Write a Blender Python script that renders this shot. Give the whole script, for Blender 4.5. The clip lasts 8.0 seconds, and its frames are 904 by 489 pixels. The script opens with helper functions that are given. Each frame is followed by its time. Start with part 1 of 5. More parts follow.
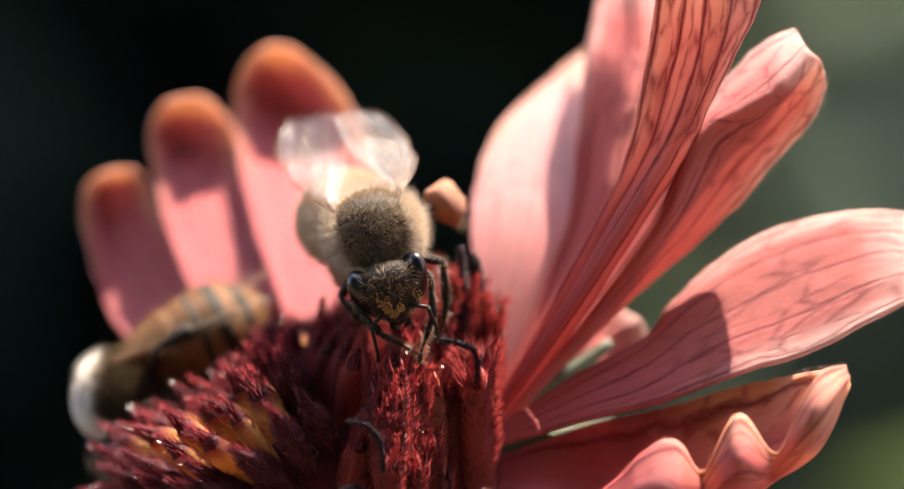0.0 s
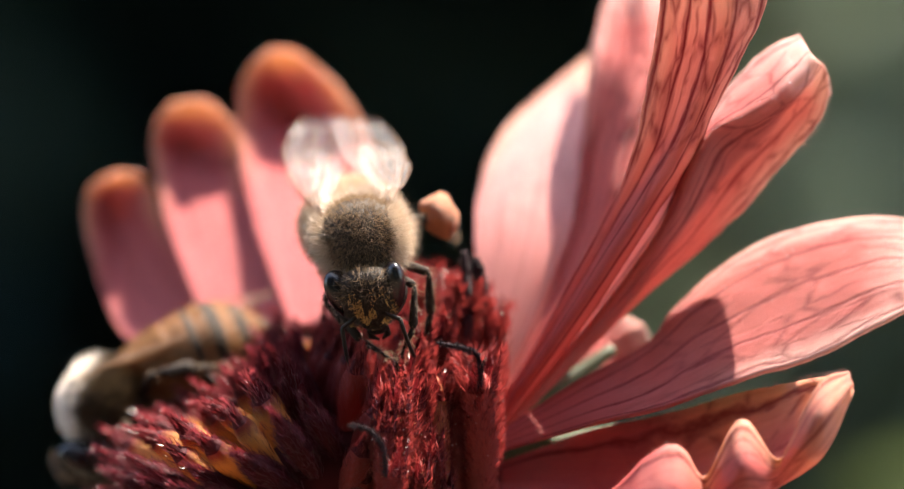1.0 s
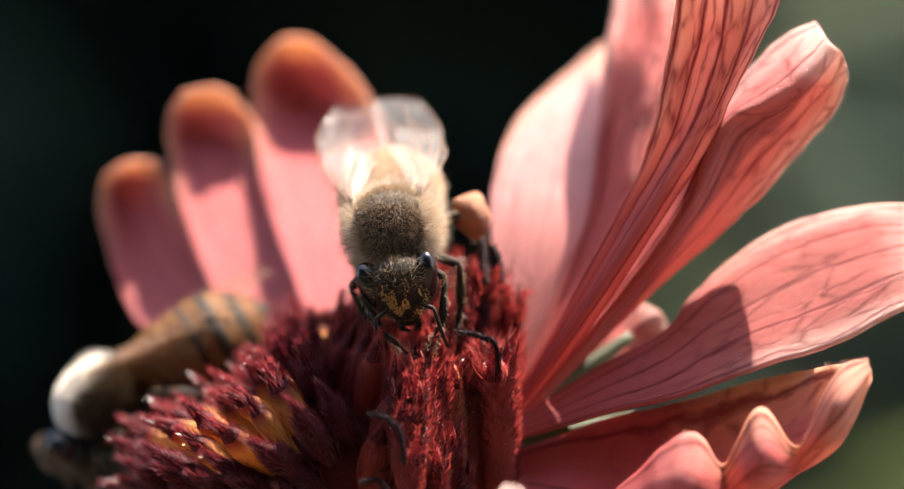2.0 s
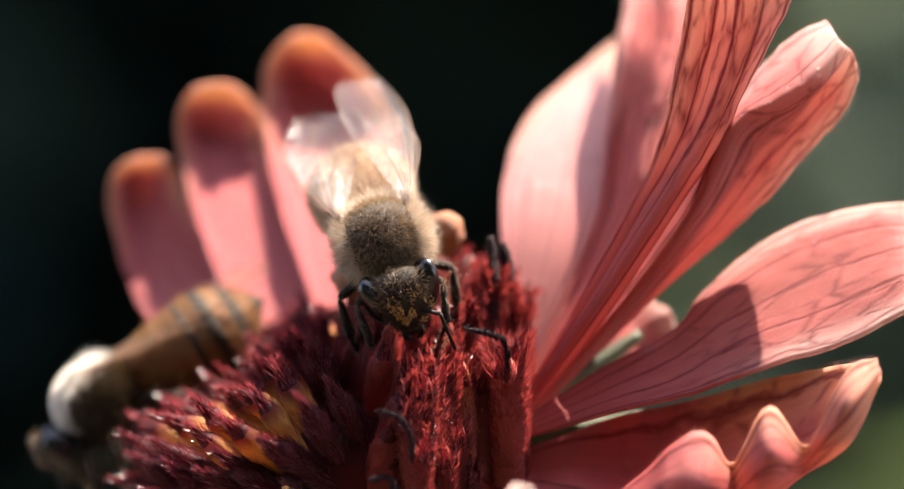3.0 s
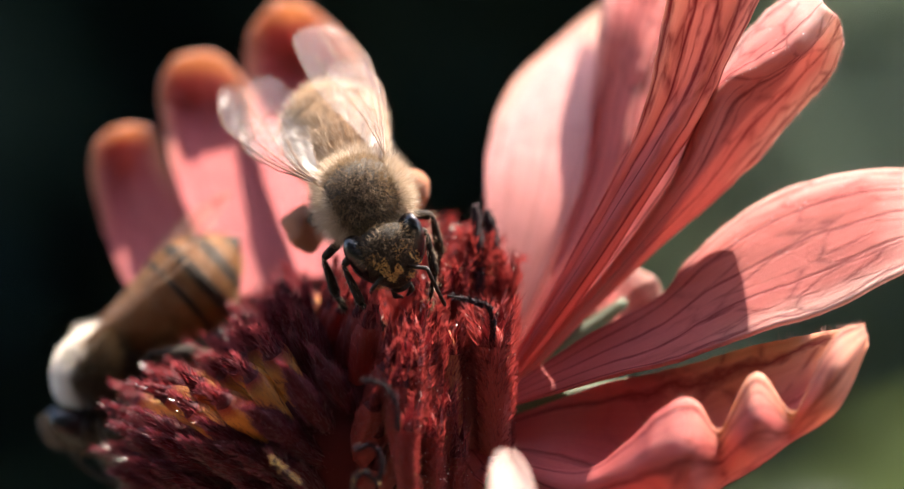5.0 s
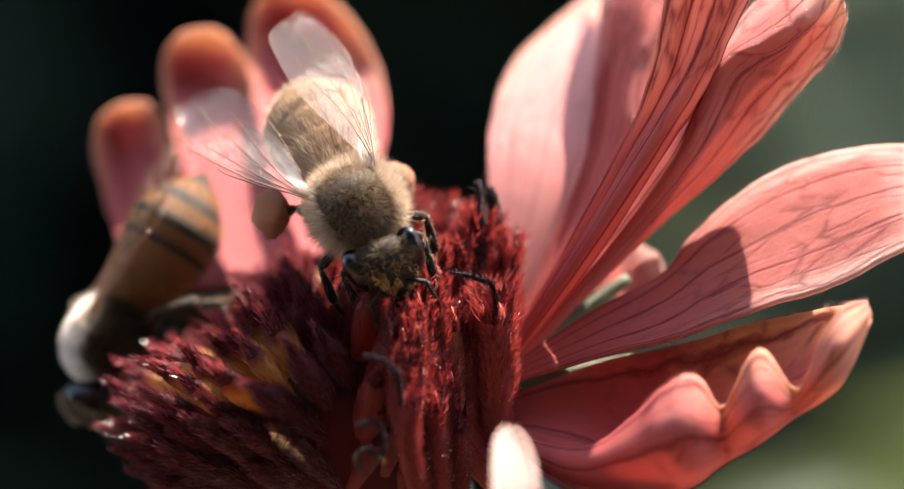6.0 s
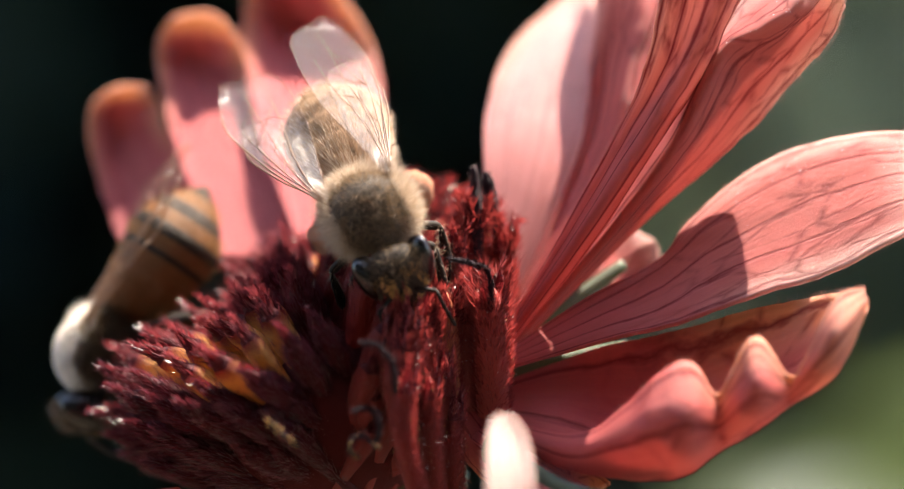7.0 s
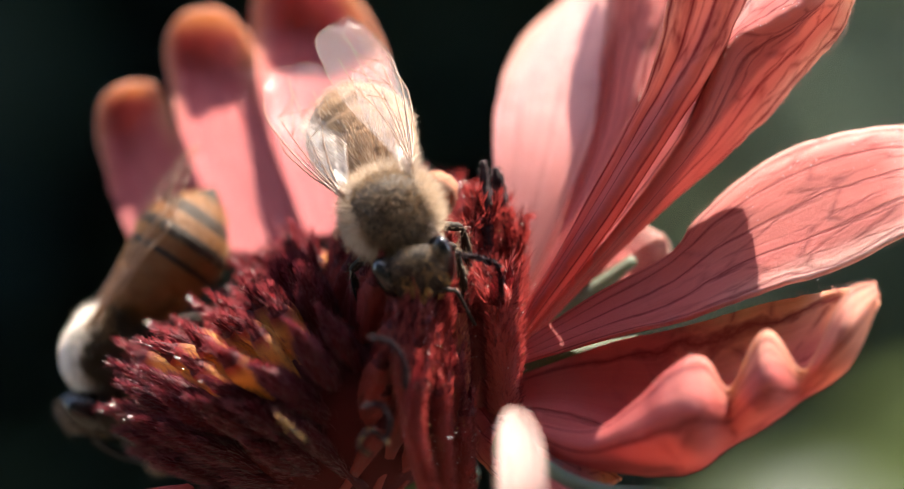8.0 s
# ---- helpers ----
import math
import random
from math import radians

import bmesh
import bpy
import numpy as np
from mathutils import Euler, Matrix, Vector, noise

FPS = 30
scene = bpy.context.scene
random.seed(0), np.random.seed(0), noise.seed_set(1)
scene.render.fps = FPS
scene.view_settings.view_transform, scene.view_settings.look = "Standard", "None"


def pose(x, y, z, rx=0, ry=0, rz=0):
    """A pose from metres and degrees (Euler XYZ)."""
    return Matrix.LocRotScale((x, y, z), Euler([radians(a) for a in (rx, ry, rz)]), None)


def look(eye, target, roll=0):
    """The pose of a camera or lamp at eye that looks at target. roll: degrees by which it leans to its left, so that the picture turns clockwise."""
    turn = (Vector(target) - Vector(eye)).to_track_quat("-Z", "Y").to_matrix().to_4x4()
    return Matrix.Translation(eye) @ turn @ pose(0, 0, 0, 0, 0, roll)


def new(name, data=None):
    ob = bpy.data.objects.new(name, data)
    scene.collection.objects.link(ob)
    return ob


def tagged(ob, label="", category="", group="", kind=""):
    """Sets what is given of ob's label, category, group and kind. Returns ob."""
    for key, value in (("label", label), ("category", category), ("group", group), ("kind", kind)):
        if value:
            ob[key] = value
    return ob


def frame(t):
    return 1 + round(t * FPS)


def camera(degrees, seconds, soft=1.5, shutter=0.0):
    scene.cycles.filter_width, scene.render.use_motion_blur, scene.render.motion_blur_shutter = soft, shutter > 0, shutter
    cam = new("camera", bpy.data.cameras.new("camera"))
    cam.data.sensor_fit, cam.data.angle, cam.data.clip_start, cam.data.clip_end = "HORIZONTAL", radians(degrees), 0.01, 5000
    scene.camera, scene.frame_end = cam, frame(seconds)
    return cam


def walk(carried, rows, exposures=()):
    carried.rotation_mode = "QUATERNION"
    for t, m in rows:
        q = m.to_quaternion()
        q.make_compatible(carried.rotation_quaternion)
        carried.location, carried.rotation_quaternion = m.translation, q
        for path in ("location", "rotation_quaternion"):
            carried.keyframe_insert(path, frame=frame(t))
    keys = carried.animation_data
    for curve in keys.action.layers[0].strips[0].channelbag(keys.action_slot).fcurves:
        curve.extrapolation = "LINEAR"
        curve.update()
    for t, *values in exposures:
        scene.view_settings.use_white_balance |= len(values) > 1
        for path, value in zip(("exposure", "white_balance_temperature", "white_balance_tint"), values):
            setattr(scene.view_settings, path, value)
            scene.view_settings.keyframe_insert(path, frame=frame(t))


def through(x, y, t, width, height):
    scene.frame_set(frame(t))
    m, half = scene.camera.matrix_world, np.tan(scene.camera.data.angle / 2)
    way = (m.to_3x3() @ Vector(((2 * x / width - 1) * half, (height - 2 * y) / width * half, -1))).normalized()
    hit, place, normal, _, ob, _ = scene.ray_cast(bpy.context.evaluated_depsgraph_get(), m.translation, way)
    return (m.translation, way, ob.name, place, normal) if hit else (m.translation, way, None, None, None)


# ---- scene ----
MM = 0.001


def mm(x, y, z):
    """A place in millimetres as a vector in metres."""
    return Vector((x, y, z)) * MM


cam = camera(12, 8.0, soft=1.2)
cam.data.dof.use_dof = True
cam.data.dof.focus_distance = 0.1648
cam.data.dof.aperture_fstop = 21.0
PATH = [
    (0, look(mm(0.00, -167.00, 0.00), mm(-0.01, -0.00, 0.04), -0.00)),
    (0.5, look(mm(0.13, -166.79, 0.06), mm(-0.24, 0.21, 0.19), 0.25)),
    (1, look(mm(-0.03, -166.82, -0.06), mm(-0.14, 0.18, 0.22), 0.27)),
    (1.5, look(mm(-0.68, -166.69, -0.13), mm(-0.48, 0.31, -0.04), 0.05)),
    (3, look(mm(-1.06, -166.59, 0.23), mm(-1.18, 0.41, -0.35), 0.41)),
    (3.5, look(mm(-1.26, -166.33, 0.13), mm(-1.49, 0.67, -0.38), 0.38)),
    (4, look(mm(-1.54, -166.27, -0.02), mm(-1.23, 0.72, -0.89), 0.27)),
    (4.5, look(mm(-1.44, -165.98, -0.14), mm(-0.65, 1.01, -1.28), 0.16)),
    (6, look(mm(-1.18, -165.60, -0.58), mm(-0.68, 1.38, -2.53), 0.11)),
    (6.5, look(mm(-1.37, -165.06, -0.18), mm(-0.37, 1.92, -2.76), -0.08)),
    (7, look(mm(-1.19, -165.01, -0.19), mm(-0.50, 1.96, -3.10), 0.33)),
    (7.5, look(mm(-1.32, -164.68, -0.42), mm(-0.65, 2.29, -3.46), 0.33)),
    (8, look(mm(-1.39, -164.64, -0.66), mm(-0.88, 2.34, -3.28), 0.18)),
]
walk(cam, PATH, exposures=[(0, 2.9, 7500, 12), (8, 2.9, 7500, 12)])

# ---------------------------------------------------------------- light
SUN_AZIMUTH, SUN_HEIGHT = 58.0, 68.0      # degrees from +y towards +x, and above the horizon
world = bpy.data.worlds.new("sky")
scene.world = world
world.use_nodes = True
_sky = world.node_tree.nodes.new("ShaderNodeTexSky")
_sky.sky_type, _sky.sun_disc = "NISHITA", False
_sky.sun_elevation, _sky.sun_rotation = radians(SUN_HEIGHT), radians(SUN_AZIMUTH)
world.node_tree.links.new(_sky.outputs[0], world.node_tree.nodes["Background"].inputs[0])
world.node_tree.nodes["Background"].inputs[1].default_value = 0.12
_sun = new("sun", bpy.data.lights.new("sun", "SUN"))
_sun.data.energy, _sun.data.angle, _sun.data.color = 3.4, radians(0.5), (1.0, 0.965, 0.92)
_to_sun = Vector((math.sin(radians(SUN_AZIMUTH)) * math.cos(radians(SUN_HEIGHT)),
                  math.cos(radians(SUN_AZIMUTH)) * math.cos(radians(SUN_HEIGHT)), math.sin(radians(SUN_HEIGHT))))
_sun.matrix_world = look(_to_sun * 3, (0, 0, 0))


# ---------------------------------------------------------------- materials
class Nodes:
    """Short hand for one node material."""

    def __init__(self, name):
        self.mat = bpy.data.materials.new(name)
        self.mat.use_nodes = True
        self.tree = self.mat.node_tree
        self.tree.nodes.clear()
        self.out = self.add("ShaderNodeOutputMaterial")

    def add(self, kind, **props):
        n = self.tree.nodes.new(kind)
        for k, v in props.items():
            if k == "blend_type":
                n.blend_type = v
            elif k == "operation":
                n.operation = v
            elif k == "data_type":
                n.data_type = v
            elif k == "feature":
                n.feature = v
            elif k == "uv_map":
                n.uv_map = v
        return n

    def link(self, a, b):
        self.tree.links.new(a, b)

    def value(self, socket, v):
        if hasattr(v, "is_linked"):
            self.link(v, socket)
        else:
            socket.default_value = v

    def noise(self, scale, detail=3.0, vector=None, rough=0.55):
        n = self.add("ShaderNodeTexNoise")
        n.inputs["Scale"].default_value, n.inputs["Detail"].default_value = scale, detail
        n.inputs["Roughness"].default_value = rough
        if vector is not None:
            self.link(vector, n.inputs["Vector"])
        return n.outputs["Fac"]

    def ramp(self, fac, stops):
        n = self.add("ShaderNodeValToRGB")
        e = n.color_ramp.elements
        while len(e) < len(stops):
            e.new(0.5)
        for k, (p, c) in enumerate(stops):
            e[k].position, e[k].color = p, (*c, 1) if len(c) == 3 else c
        self.link(fac, n.inputs[0])
        return n.outputs[0]

    def math(self, op, a, b=0.0, c=0.0):
        n = self.add("ShaderNodeMath", operation=op)
        for s, v in zip(n.inputs, (a, b, c)):
            self.value(s, v)
        return n.outputs[0]

    def mix(self, fac, a, b, blend="MIX"):
        n = self.add("ShaderNodeMix", data_type="RGBA", blend_type=blend)
        self.value(n.inputs[0], fac)
        for s, v in ((n.inputs[6], a), (n.inputs[7], b)):
            self.value(s, (*v, 1) if isinstance(v, tuple) and len(v) == 3 else v)
        return n.outputs[2]

    def bump(self, height, strength, distance):
        n = self.add("ShaderNodeBump")
        n.inputs["Strength"].default_value, n.inputs["Distance"].default_value = strength, distance
        self.link(height, n.inputs["Height"])
        return n.outputs[0]

    def principled(self, color, rough, normal=None, metal=0.0, spec=0.5, sheen=0.0, coat=0.0, trans=0.0, sss=0.0):
        n = self.add("ShaderNodeBsdfPrincipled")
        self.value(n.inputs["Base Color"], (*color, 1) if isinstance(color, tuple) else color)
        self.value(n.inputs["Roughness"], rough)
        n.inputs["Metallic"].default_value = metal
        n.inputs["Specular IOR Level"].default_value = spec
        n.inputs["Sheen Weight"].default_value = sheen
        n.inputs["Coat Weight"].default_value = coat
        n.inputs["Transmission Weight"].default_value = trans
        if normal is not None:
            self.link(normal, n.inputs["Normal"])
        return n.outputs[0]

    def translucent(self, color, normal=None):
        n = self.add("ShaderNodeBsdfTranslucent")
        self.value(n.inputs[0], (*color, 1) if isinstance(color, tuple) else color)
        if normal is not None:
            self.link(normal, n.inputs["Normal"])
        return n.outputs[0]

    def blend(self, fac, a, b):
        n = self.add("ShaderNodeMixShader")
        self.value(n.inputs[0], fac)
        self.link(a, n.inputs[1]), self.link(b, n.inputs[2])
        return n.outputs[0]

    def done(self, shader):
        self.link(shader, self.out.inputs[0])
        return self.mat


def petal_material(name, base, mid, tip, through, share, vein_dark=0.68, rim=0.0, vein_wide=1.25):
    """Ray petal skin: colour runs from base to tip, dark branching veins, light passes through."""
    m = Nodes(name)
    uv = m.add("ShaderNodeUVMap", uv_map="skin").outputs[0]
    sep = m.add("ShaderNodeSeparateXYZ")
    m.link(uv, sep.inputs[0])
    across, along = sep.outputs[0], sep.outputs[1]
    info = m.add("ShaderNodeObjectInfo").outputs["Random"]
    # long veins: lines of constant width position that wander and fork towards the tip
    comb = m.add("ShaderNodeCombineXYZ")
    m.link(m.math("ADD", m.math("MULTIPLY", across, 3.4), m.math("MULTIPLY", info, 7.0)), comb.inputs[0])
    m.link(m.math("MULTIPLY", along, 3.0), comb.inputs[1])
    wob = m.math("MULTIPLY", m.math("SUBTRACT", m.noise(2.2, 4.0, comb.outputs[0]), 0.5), 0.42)
    line = m.math("PINGPONG", m.math("ADD", m.math("MULTIPLY", across, 2.2), wob), 0.5)
    long_vein = m.ramp(line, [(0.0, (1, 1, 1)), (0.025 * vein_wide, (0.7, 0.7, 0.7)), (0.075 * vein_wide, (0, 0, 0))])
    # side veins that leave the long ones at a slant
    comb2 = m.add("ShaderNodeCombineXYZ")
    m.link(m.math("MULTIPLY", across, 2.0), comb2.inputs[0])
    m.link(m.math("ADD", m.math("MULTIPLY", along, 4.0), m.math("MULTIPLY", info, 11.0)), comb2.inputs[1])
    cells = m.add("ShaderNodeTexVoronoi", feature="DISTANCE_TO_EDGE")
    cells.inputs["Scale"].default_value = 1.0
    comb3 = m.add("ShaderNodeCombineXYZ")
    m.link(m.math("ADD", m.math("MULTIPLY", across, 3.6), m.math("MULTIPLY", m.noise(1.5, 3.0, comb2.outputs[0]), 0.9)), comb3.inputs[0])
    m.link(m.math("ADD", m.math("MULTIPLY", along, 5.5), m.math("MULTIPLY", info, 13.0)), comb3.inputs[1])
    m.link(comb3.outputs[0], cells.inputs["Vector"])
    side = cells.outputs["Distance"]
    broken = m.ramp(m.noise(3.1, 2.0, comb2.outputs[0]), [(0.36, (0.1, 0.1, 0.1)), (0.56, (1, 1, 1))])
    net = m.math("MULTIPLY", m.ramp(side, [(0.0, (1, 1, 1)), (0.025 * vein_wide, (0.6, 0.6, 0.6)), (0.075 * vein_wide, (0, 0, 0))]), broken)
    outer = m.ramp(along, [(0.15, (0, 0, 0)), (0.5, (1, 1, 1))])
    vein = m.math("MAXIMUM", long_vein, m.math("MULTIPLY", net, m.math("MULTIPLY", outer, 0.7)))
    streak_at = m.add("ShaderNodeCombineXYZ")
    m.link(m.math("MULTIPLY", across, 26.0), streak_at.inputs[0])
    m.link(m.math("MULTIPLY", along, 3.0), streak_at.inputs[1])
    streak = m.noise(1.0, 4.0, streak_at.outputs[0])
    speck = m.noise(2600.0, 3.0)
    patch = m.noise(260.0, 3.0)
    margin = m.math("MAXIMUM", m.ramp(along, [(0.8, (0, 0, 0)), (0.95, (1, 1, 1))]), m.ramp(m.math("ABSOLUTE", across), [(0.62, (0, 0, 0)), (0.95, (1, 1, 1))]))
    margin = m.math("MULTIPLY", margin, m.ramp(along, [(0.35, (0, 0, 0)), (0.6, (1, 1, 1))]))
    skin = m.mix(margin, m.ramp(along, [(0.0, base), (0.45, mid), (1.0, mid)]), tip)
    skin = m.mix(m.ramp(patch, [(0.35, (0, 0, 0)), (0.7, (0.5, 0.5, 0.5))]), skin, (0.60, 0.20, 0.17))
    skin = m.mix(m.math("MULTIPLY", speck, 0.25), skin, (0.4, 0.03, 0.05))
    # White specks painted along the margin as its glitter in the sun.
    sparkle = m.ramp(m.noise(5200.0, 2.0), [(0.52, (0, 0, 0)), (0.66, (0.75, 0.75, 0.75))])
    skin = m.mix(m.math("MULTIPLY", margin, sparkle), skin, (0.92, 0.80, 0.76))
    skin = m.mix(m.ramp(streak, [(0.4, (0, 0, 0)), (0.7, (0.45, 0.45, 0.45))]), skin, (0.36, 0.04, 0.06))
    skin = m.mix(m.math("MULTIPLY", vein, vein_dark), skin, (0.15, 0.012, 0.016))
    glow = m.mix(m.math("MULTIPLY", vein, vein_dark * 1.2), m.mix(margin, m.ramp(along, [(0.0, through[0]), (0.6, through[1]), (1.0, through[1])]), through[2]), (0.2, 0.01, 0.02))
    relief = m.math("ADD", m.math("MULTIPLY", vein, -0.6), m.math("ADD", m.math("MULTIPLY", speck, 0.5), m.math("MULTIPLY", streak, 0.7)))
    grain = m.bump(relief, 0.55, 0.00013)
    body = m.principled(skin, m.math("ADD", m.math("MULTIPLY", patch, 0.25), 0.38), grain, spec=0.22)
    return m.done(m.blend(m.math("MULTIPLY_ADD", margin, rim, share), body, m.translucent(glow, grain)))


# The near-white margin paints in the sunlit look of folded brims.
PETAL = petal_material("petal_skin", (0.50, 0.09, 0.08), (0.56, 0.15, 0.13), (0.86, 0.56, 0.48),
                       ((0.72, 0.22, 0.19), (0.76, 0.36, 0.31), (0.86, 0.58, 0.48)), 0.48, 0.75)
PETAL_VEINED = petal_material("petal_skin_dark_veins", (0.44, 0.06, 0.055), (0.54, 0.14, 0.11), (0.66, 0.24, 0.17),
                              ((0.58, 0.12, 0.11), (0.80, 0.40, 0.34), (0.84, 0.52, 0.42)), 0.45, 0.9, 0.0, 2.2)
# Orange margin carries painted backlight, the duller middle the shade under curled tips.
PETAL_ORANGE_BACKLIT = petal_material("petal_skin_orange_backlit", (0.46, 0.12, 0.125), (0.48, 0.11, 0.11), (0.60, 0.26, 0.14),
                              ((0.66, 0.30, 0.30), (0.64, 0.24, 0.24), (0.82, 0.50, 0.28)), 0.27, 0.25, 0.18)
# Paler skin that paints direct sun onto one petal; its margin is tan.
PETAL_SUNLIT = petal_material("petal_skin_sunlit", (0.52, 0.13, 0.13), (0.76, 0.45, 0.42), (0.60, 0.36, 0.23),
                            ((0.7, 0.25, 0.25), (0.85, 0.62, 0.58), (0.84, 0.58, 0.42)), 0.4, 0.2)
# Whitened skin, full sun painted onto the curled front tip.
PETAL_TIP_SUNLIT = petal_material("petal_skin_tip_sunlit", (0.6, 0.25, 0.22), (0.84, 0.66, 0.58), (0.86, 0.72, 0.62),
                             ((0.7, 0.3, 0.25), (0.86, 0.68, 0.6), (0.86, 0.7, 0.6)), 0.35, 0.1)
# Darker skin that puts shade into the trough; orange margin paints its rim glow.
PETAL_RIM_SHADED = petal_material("petal_skin_shaded_orange_margin", (0.46, 0.06, 0.06), (0.54, 0.12, 0.11), (0.70, 0.31, 0.17),
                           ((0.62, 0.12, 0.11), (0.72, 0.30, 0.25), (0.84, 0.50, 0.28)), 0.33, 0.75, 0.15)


def plain(name, color, rough, spread=0.3, scale=900.0, bump=0.3, size=0.00006, spec=0.5, sheen=0.0, through=None, share=0.0, coat=0.0, second=None):
    """Surface with a blotchy and a fine variation of its colour and a little relief."""
    m = Nodes(name)
    a, b = m.noise(scale, 4.0), m.noise(scale * 6.0, 3.0)
    dark = tuple(c * (1 - spread) for c in color)
    light = second or tuple(min(1.0, c * (1 + spread)) for c in color)
    col = m.mix(m.ramp(a, [(0.3, (0, 0, 0)), (0.7, (1, 1, 1))]), dark, light)
    col = m.mix(m.math("MULTIPLY", b, 0.35), col, dark)
    nrm = m.bump(b, bump, size)
    s = m.principled(col, m.math("ADD", m.math("MULTIPLY", a, 0.2), rough - 0.1), nrm, spec=spec, sheen=sheen, coat=coat)
    if through:
        s = m.blend(share, s, m.translucent(through, nrm))
    return m.done(s)


def strand(name, low, high, through, share, rough=0.4, spec=0.5):
    """Hair: colour varies from strand to strand."""
    m = Nodes(name)
    isl = m.add("ShaderNodeNewGeometry").outputs["Random Per Island"]
    col = m.ramp(isl, [(0.0, low), (1.0, high)])
    return m.done(m.blend(share, m.principled(col, rough, spec=spec), m.translucent(through)))


def tube_material():
    """Golden below, turning brown red towards the top of the tube."""
    m = Nodes("floret_tube")
    sep = m.add("ShaderNodeSeparateXYZ")
    m.link(m.add("ShaderNodeTexCoord").outputs["Object"], sep.inputs[0])
    blotch, fine = m.noise(1100.0, 4.0), m.noise(6000.0, 3.0)
    up = m.math("ADD", m.math("MULTIPLY", sep.outputs[2], 1000.0), m.math("MULTIPLY", m.math("SUBTRACT", blotch, 0.5), 1.6))
    fac = m.ramp(m.math("MULTIPLY", up, 0.5), [(0.8, (0, 0, 0)), (1.3, (1, 1, 1))])
    col = m.mix(fac, m.mix(blotch, (0.56, 0.24, 0.06), (0.84, 0.46, 0.15)), (0.16, 0.02, 0.025))
    nrm = m.bump(fine, 0.5, 0.00008)
    return m.done(m.blend(0.5, m.principled(col, 0.55, nrm, spec=0.25), m.translucent(m.mix(fac, (0.95, 0.5, 0.15), (0.4, 0.04, 0.04)), nrm)))


FLORET_TUBE = tube_material()
FLORET_LOBE = plain("floret_lobe", (0.055, 0.008, 0.012), 0.6, 0.4, 1500.0, through=(0.26, 0.02, 0.025), share=0.25, spec=0.15)
FLORET_RED = plain("floret_red", (0.20, 0.024, 0.022), 0.5, 0.35, 1200.0, through=(0.5, 0.08, 0.06), share=0.35, spec=0.3)
FLORET_ROSE = plain("floret_rose", (0.34, 0.075, 0.07), 0.5, 0.3, 1000.0, through=(0.55, 0.16, 0.13), share=0.35, spec=0.3)
FLORET_PALE = plain("floret_pale", (0.46, 0.15, 0.08), 0.5, 0.3, 900.0, through=(0.7, 0.3, 0.15), share=0.45, spec=0.3)
TUFT_HAIR = strand("tuft_hair", (0.06, 0.008, 0.014), (0.24, 0.035, 0.045), (0.4, 0.06, 0.07), 0.3, 0.3, 0.8)
FLORET_HAIR = strand("floret_hair", (0.02, 0.004, 0.010), (0.14, 0.018, 0.036), (0.24, 0.03, 0.04), 0.25, 0.3, 0.8)
RED_HAIR = strand("red_hair", (0.08, 0.009, 0.012), (0.27, 0.042, 0.042), (0.4, 0.05, 0.045), 0.35, 0.36, 0.6)
STYLE_DARK = plain("style_dark", (0.030, 0.008, 0.014), 0.55, 0.5, 2500.0, 0.9, 0.00012, spec=0.2)
DISC_CORE = plain("disc_core", (0.07, 0.010, 0.010), 0.8, 0.5, 900.0, 0.6, 0.0002, spec=0.08)
BRACT = plain("bract_green", (0.07, 0.09, 0.05), 0.55, 0.3, 800.0, through=(0.25, 0.35, 0.1), share=0.25, second=(0.11, 0.13, 0.08))
PALE_HAIR = strand("pale_hair", (0.30, 0.09, 0.07), (0.6, 0.34, 0.28), (0.5, 0.25, 0.2), 0.4)
STEM = plain("stem_green", (0.10, 0.16, 0.05), 0.55, 0.3, 500.0)
POLLEN = plain("pollen_gold", (0.54, 0.29, 0.08), 0.6, 0.3, 2000.0)
# White for dew drops and for glints painted in as tiny balls.
DEW_GLINT = plain("dew", (0.9, 0.85, 0.85), 0.12, 0.1, 2000.0, 0.1, spec=0.8)
CUTICLE = plain("bee_cuticle", (0.016, 0.010, 0.007), 0.45, 0.5, 1600.0, 0.5, 0.00004, spec=0.2)
CUTICLE_BROWN = plain("bee_leg_brown", (0.022, 0.013, 0.008), 0.6, 0.5, 1600.0, 0.5, 0.00004, spec=0.15)
THORAX = plain("bee_thorax_skin", (0.035, 0.023, 0.014), 0.55, 0.4, 1500.0, 0.5, 0.00005)
ABDOMEN_TAN = plain("bee_abdomen_tan", (0.30, 0.18, 0.10), 0.55, 0.35, 900.0, 0.4, 0.00005, spec=0.15, through=(0.4, 0.2, 0.08), share=0.05)
ABDOMEN_AMBER = plain("bee_abdomen_amber", (0.165, 0.070, 0.026), 0.5, 0.4, 900.0, 0.4, 0.00005, spec=0.2, through=(0.5, 0.22, 0.06), share=0.1)
ABDOMEN_BAND = plain("bee_abdomen_dark", (0.03, 0.02, 0.013), 0.5, 0.5, 1200.0, 0.4, 0.00005, spec=0.12)
EYE = plain("bee_eye", (0.008, 0.006, 0.006), 0.17, 0.3, 1500.0, 0.2, 0.00002, spec=0.45)
FUR_PALE = strand("bee_fur_pale", (0.32, 0.235, 0.165), (0.66, 0.54, 0.42), (0.55, 0.42, 0.31), 0.3, 0.5, 0.2)
